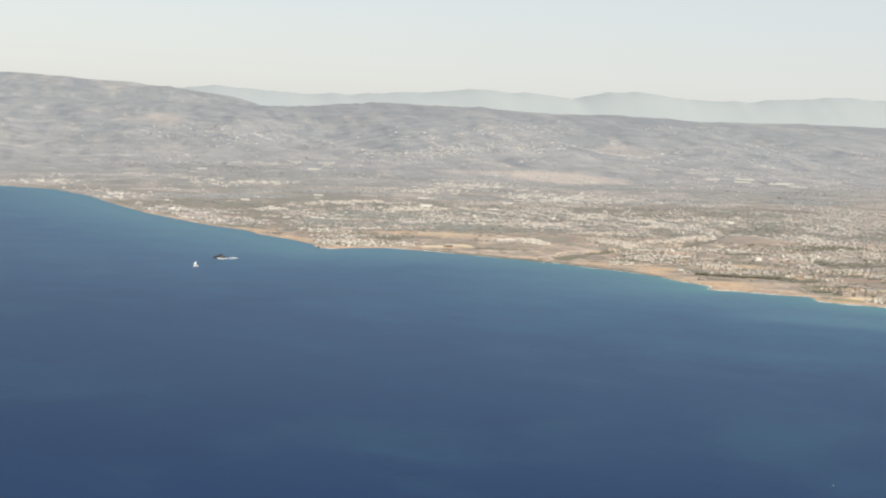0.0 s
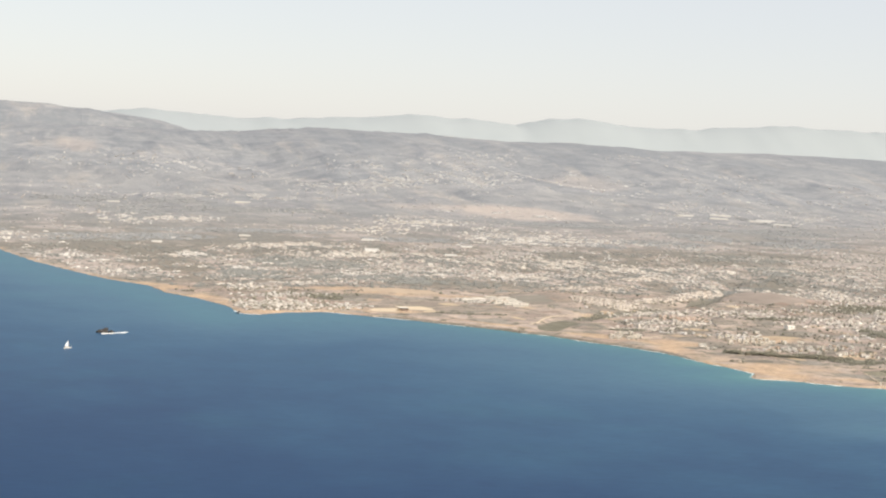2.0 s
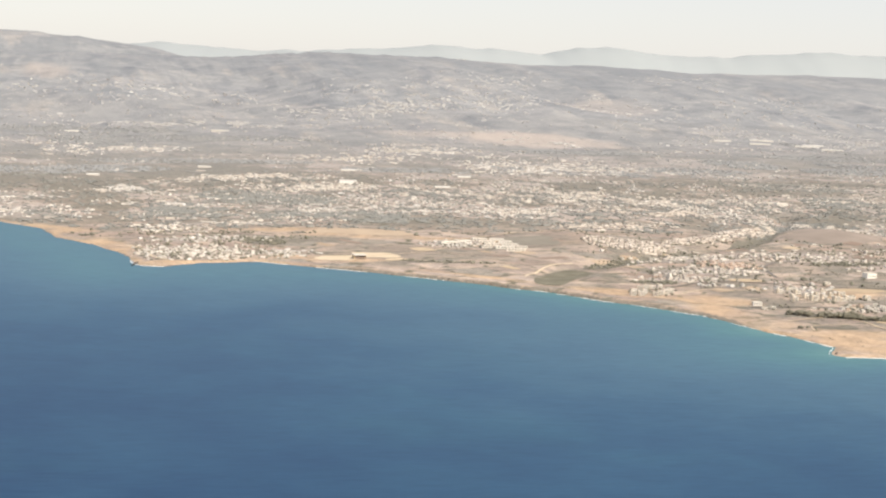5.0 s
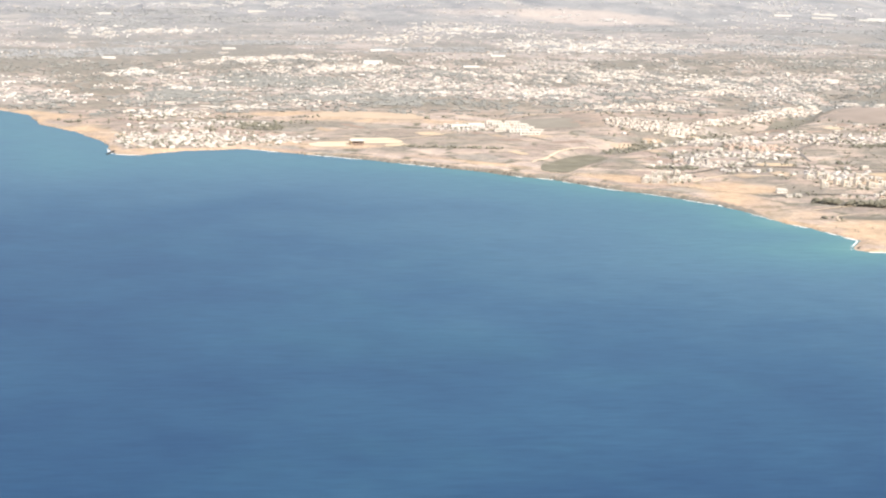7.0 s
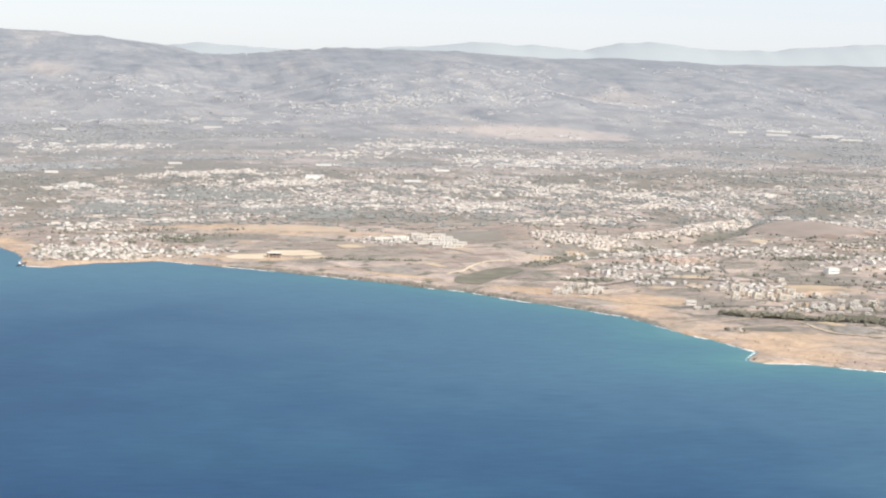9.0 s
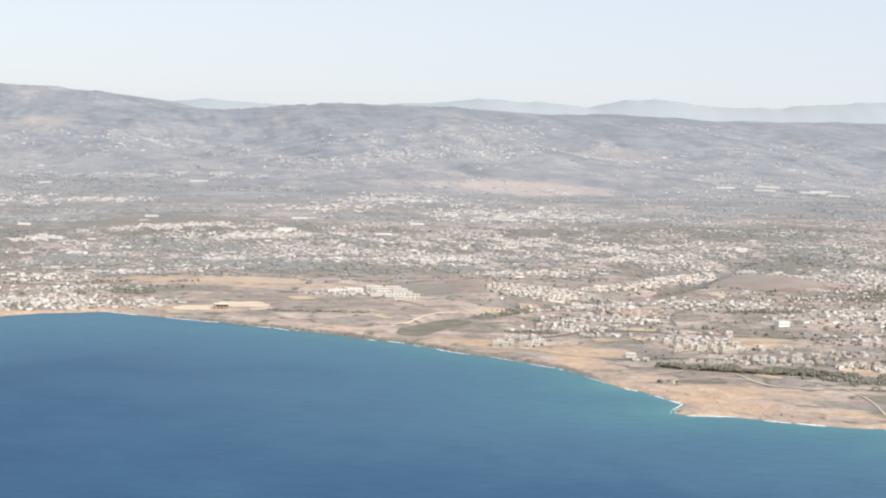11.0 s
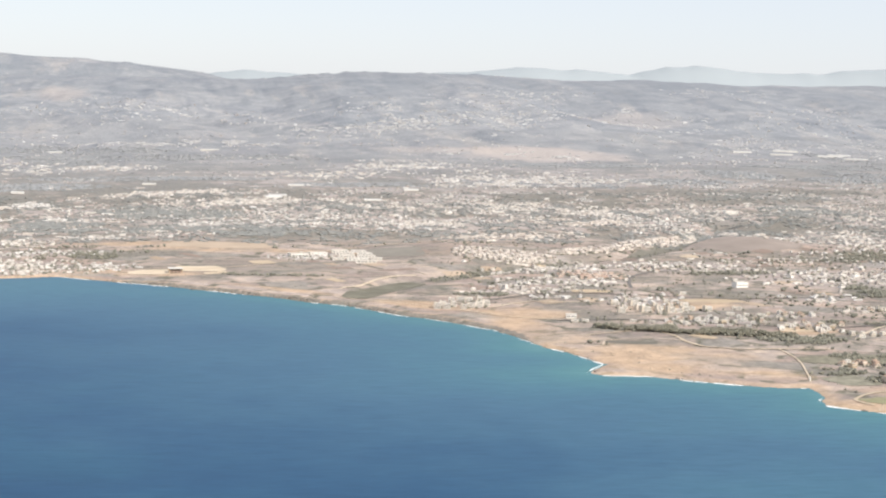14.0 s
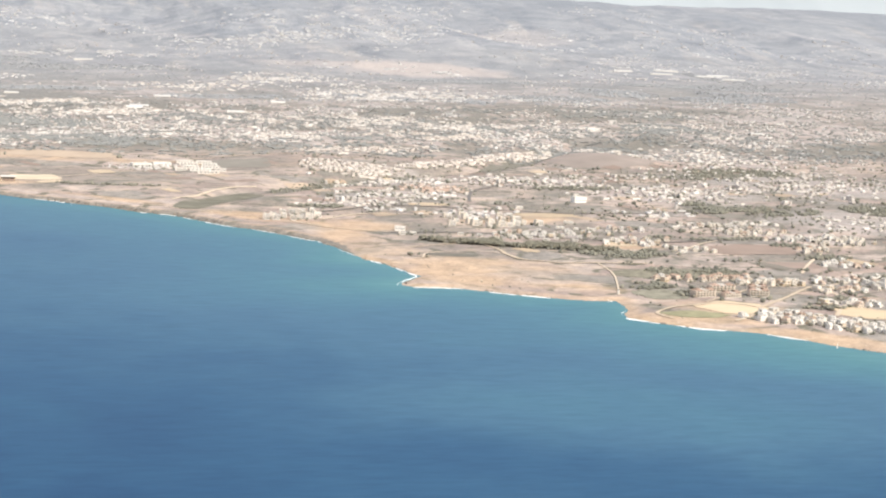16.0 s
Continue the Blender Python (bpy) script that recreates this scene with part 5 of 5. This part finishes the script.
def build_single_things():
    rocks("islet", 0.6, 147.2, [(0, 0, 1.0, 0.6, 0.85), (1.0, 0.1, 0.6, 0.45, 0.45), (-0.75, -0.1, 0.5, 0.4, 0.62)], "small dark rock islet ringed by surf", "islet")
    for i, (points, w) in enumerate(((((-0.7, 146.8), (0.2, 146.2), (1.2, 146.3), (2.2, 146.8)), 0.5), (((1.5, 146.9), (2.9, 147.7), (4.2, 148.3)), 0.36))):
        fine = [(a[0] + (b[0] - a[0]) * k / 6, a[1] + (b[1] - a[1]) * k / 6) for a, b in zip(points, points[1:]) for k in range(6)]
        tagged(part("surf", foam_strip(fine, [w * max(0.2, math.sin(math.pi * k / len(fine))) for k in range(len(fine))], 50 + i), FOAM), "white surf breaking round a rock islet", "surf", kind="stuff")
    for x, y, turn, size in ((-4.6, 130.6, 30, 1.0), (36.4, -27.4, 80, 0.22), (109.6, 94.6, 60, 0.35)):
        boat = empty("boat", x, y, 0, turn)
        boat.scale = (size, size, size)
        bm = bmesh.new()
        rows = []
        for k in range(7):
            t = k / 6
            w = 0.16 * math.sin(math.pi * min(1, 0.25 + 0.8 * (1 - t))) + 0.01
            rows.append([bm.verts.new(p) for p in ((t - 0.5, -w, 0.16), (t - 0.5, -w * 0.6, -0.04), (t - 0.5, w * 0.6, -0.04), (t - 0.5, w, 0.16))])
        for a, b2 in zip(rows, rows[1:]):
            for j in range(4):
                bm.faces.new((a[j], b2[j], b2[(j + 1) % 4], a[(j + 1) % 4]))
        bm.faces.new(rows[0][::-1])
        bm.faces.new(rows[-1])
        part("hull", bm, WHITE, boat)
        part("cabin", box(bmesh.new(), -0.1, 0, 0.162, 0.36, 0.2, 0.12, 0.02), WHITE, boat)
        part("windscreen", box(bmesh.new(), 0.085, 0, 0.2, 0.02, 0.16, 0.06), DARK_OPENING, boat)
        bm = bmesh.new()
        bmesh.ops.create_cone(bm, cap_ends=True, segments=6, radius1=0.018, radius2=0.01, depth=0.9, matrix=Matrix.Translation((0.1, 0, 0.55)))
        part("mast", bm, WHITE, boat)
        bm = bmesh.new()
        v = [bm.verts.new(p) for p in ((0.07, 0.012, 0.32), (0.07, 0.012, 0.98), (-0.4, 0.06, 0.36), (0.07, -0.008, 0.32), (0.07, -0.008, 0.98), (-0.4, 0.04, 0.36))]
        for f in ((0, 1, 2), (5, 4, 3), (0, 3, 4, 1), (1, 4, 5, 2), (2, 5, 3, 0)):
            bm.faces.new([v[k] for k in f])
        part("sail", bm, FOAM, boat)
        tagged(boat, "small white sailing boat on the open sea", "boat", "boats off the coast")
    # open shed on the clearing
    x, y = 51.3, 183.8
    shed = empty("shed", x, y, settle(x, y) + 0.05, 5)
    part("roof", box(bmesh.new(), 0, 0, 0.44, 1.7, 1.5, 0.06, 0.01), ROOF_PALE, shed)
    part("back_wall", box(bmesh.new(), 0, 0.66, -0.1, 1.56, 0.06, 0.535), SANDSTONE, shed)
    for sx in (-0.75, 0.75):
        part("side_wall", box(bmesh.new(), sx, 0, -0.1, 0.06, 1.25, 0.535), SANDSTONE, shed)
    for sx in (-0.4, 0, 0.4):
        part("post", box(bmesh.new(), sx, -0.62, -0.1, 0.06, 0.06, 0.535), BARK, shed)
    part("front_boards", box(bmesh.new(), 0, -0.56, -0.1, 1.42, 0.05, 0.34), PLOUGHED, shed)
    for k in range(3):
        part("crate", box(bmesh.new(), 0.1 + 0.41 * (k - 1), 0.2, -0.06, 0.38, 0.5, (0.34, 0.3, 0.34)[k], 0.02), PLOUGHED, shed, "brown wooden crate")
    tagged(shed, "low open-fronted shed with a pale flat roof", "shed")
    # marker on the point
    x, y = 100.6, 113.9
    tower = empty("marker_tower", x, y, settle(x, y))
    tower.scale = (0.55, 0.55, 0.55)
    bm = bmesh.new()
    bmesh.ops.create_cone(bm, cap_ends=True, segments=10, radius1=0.12, radius2=0.08, depth=0.7, matrix=Matrix.Translation((0, 0, 0.25)))
    part("shaft", bm, WHITE, tower)
    part("platform", box(bmesh.new(), 0, 0, 0.602, 0.24, 0.24, 0.03), WHITE, tower)
    part("lantern", box(bmesh.new(), 0, 0, 0.634, 0.1, 0.1, 0.12, 0.015), DARK_OPENING, tower)
    part("base", box(bmesh.new(), 0, 0, -0.15, 0.4, 0.4, 0.22), CREAM, tower)
    tagged(tower, "small white marker tower on the shore point", "tower")
    # jetty arm at the cape
    rocks("breakwater", 86.6, 120.6, [(-2.0 + 0.33 * k, -1.8 + 0.36 * k, 0.22, 0.24, 0.22) for k in range(13)], "low dark rock ridge running off the sandy cape", "rocks")
    rocks("breakwater", 22.9, 177.6, [(0.1 * k - 0.4, -1.4 + 0.4 * k, 0.25, 0.25, 0.2) for k in range(8)], "low dark rock mole at the village point", "rocks")
    # plastic-covered growing tunnels
    for x, y, long, deep, turn in ((60, 470, 5.4, 1.2, 2), (70, 300, 3.6, 1.4, 0), (69, 296, 3.0, 1.2, 6), (87, 289, 3.2, 0.9, 4), (76, 334, 3.4, 1.0, 2), (238, 470, 7, 1.8, -12), (244, 482, 8, 2.0, -14), (251, 462, 8, 2.0, -14), (257, 470, 7, 2.0, -12), (254, 450, 7, 1.8, -12), (228, 478, 6, 1.6, -6), (16, 463, 4, 1.2, 4), (98, 315, 3, 0.9, 2), (45, 345, 3, 0.9, 0), (20, 318, 2.6, 1.0, 4), (178, 262, 2.4, 0.9, 0)):
        z = settle(x, y)
        root = empty("greenhouse", x, y, z, turn)
        bm = bmesh.new()
        rows = []
        for sx in (-long / 2, long / 2):
            rows.append([bm.verts.new((sx, -deep / 2 * math.cos(math.pi * k / 8), 0.18 + 0.25 * math.sin(math.pi * k / 8))) for k in range(9)])
        for k in range(8):
            bm.faces.new((rows[0][k], rows[1][k], rows[1][k + 1], rows[0][k + 1]))
        bm.faces.new(rows[0])
        bm.faces.new(rows[1][::-1])
        bmesh.ops.recalc_face_normals(bm, faces=bm.faces)
        part("cover", bm, PLASTIC, root)
        part("base_wall", box(bmesh.new(), 0, 0, -0.6, long, deep, 0.775), ROOF_PALE, root)
        tagged(root, "long white plastic-covered greenhouse among fields", "greenhouse", "greenhouses on the plain")
    # resort hotels
    for x, y, w, d, storeys, turn in ((107.2, 112.8, 2.0, 0.8, 3, 18), (109.6, 114.8, 2.2, 0.7, 3, 8), (111.8, 112.6, 1.6, 0.8, 3, -8), (109.4, 112.4, 1.5, 0.7, 2, 12), (112.9, 115.2, 1.5, 0.7, 2, 0)):
        root = empty("hotel", x, y, settle(x, y), turn)
        h = 0.17 * storeys
        part("wall", box(bmesh.new(), 0, 0, -0.3, w, d, h + 0.3), PINK_WALL, root)
        for sx in (-0.3, 0.3):
            bm = hipped(bmesh.new(), w * 0.34, d + 0.1, h + 0.004, 0.16)
            bmesh.ops.translate(bm, verts=bm.verts, vec=(sx * w, 0, 0))
            part("tiled_roof", bm, ROOF_TILE, root, "terracotta tile roof")
        part("flat_roof", parapet(bmesh.new(), 0, 0, h + 0.002, w * 0.24, d, 0.03), ROOF_PALE, root)
        for k in range(storeys):
            b = part("balcony", box(bmesh.new(), 0, -d / 2 - 0.06, 0.17 * k + 0.012, w * 0.94, 0.12, 0.022), CREAM, root)
            part("railing", box(bmesh.new(), 0, -d / 2 - 0.112, 0.17 * k + 0.035, w * 0.94, 0.012, 0.04), CREAM, b)
            for j in range(6):
                part("window", box(bmesh.new(), (j - 2.5) * w / 6.6, -d / 2 - 0.003, 0.17 * k + 0.045, w / 13, 0.02, 0.1), DARK_OPENING, root)
        tagged(root, "low pinkish hotel with balconies and terracotta roofs", "hotel", "hotels of the seaside resort")
    # larger halls
    for x, y, w, d, h, turn in ((66.8, 200.2, 2.6, 1.0, 0.4, 24), (69.4, 201.6, 2.4, 0.9, 0.4, 20), (72.6, 204.6, 2.2, 0.7, 0.35, 3), (75.0, 203.9, 2.0, 0.6, 0.3, -6), (72.9, 201.8, 2.4, 0.7, 0.32, 0), (75.5, 201.0, 1.9, 0.7, 0.35, -8), (73.0, 199.0, 2.0, 0.7, 0.3, 2), (75.4, 198.2, 2.3, 0.6, 0.35, -7), (74.0, 195.8, 2.6, 0.7, 0.3, -3), (76.4, 195.4, 1.4, 0.6, 0.35, -9), (74.8, 193.2, 2.6, 0.7, 0.35, -5), (71.6, 196.6, 1.5, 0.6, 0.3, 8), (114.4, 167.6, 1.5, 1.0, 0.62, 12), (89.8, 147.6, 1.0, 0.7, 0.36, -10), (147.2, 262.5, 2.2, 1.2, 0.5, 0)):
        root = empty("hall", x, y, settle(x, y), turn)
        part("wall", box(bmesh.new(), 0, 0, -0.3, w, d, h + 0.3), WHITE, root)
        part("roof", parapet(bmesh.new(), 0, 0, h, w + 0.02, d + 0.02, 0.03), ROOF_PALE, root)
        for k in range(5):
            part("window", box(bmesh.new(), (k - 2) * w / 5.5, -d / 2 - 0.003, h * 0.4, w / 9, 0.02, 0.1), DARK_OPENING, root)
        tagged(root, "long white holiday building with a flat roof", "building", "long white buildings on the plain")


build_roads()
build_fields()
build_surf()
build_shore_rocks()
build_single_things()
build_blocks()
build_houses()
build_trees()
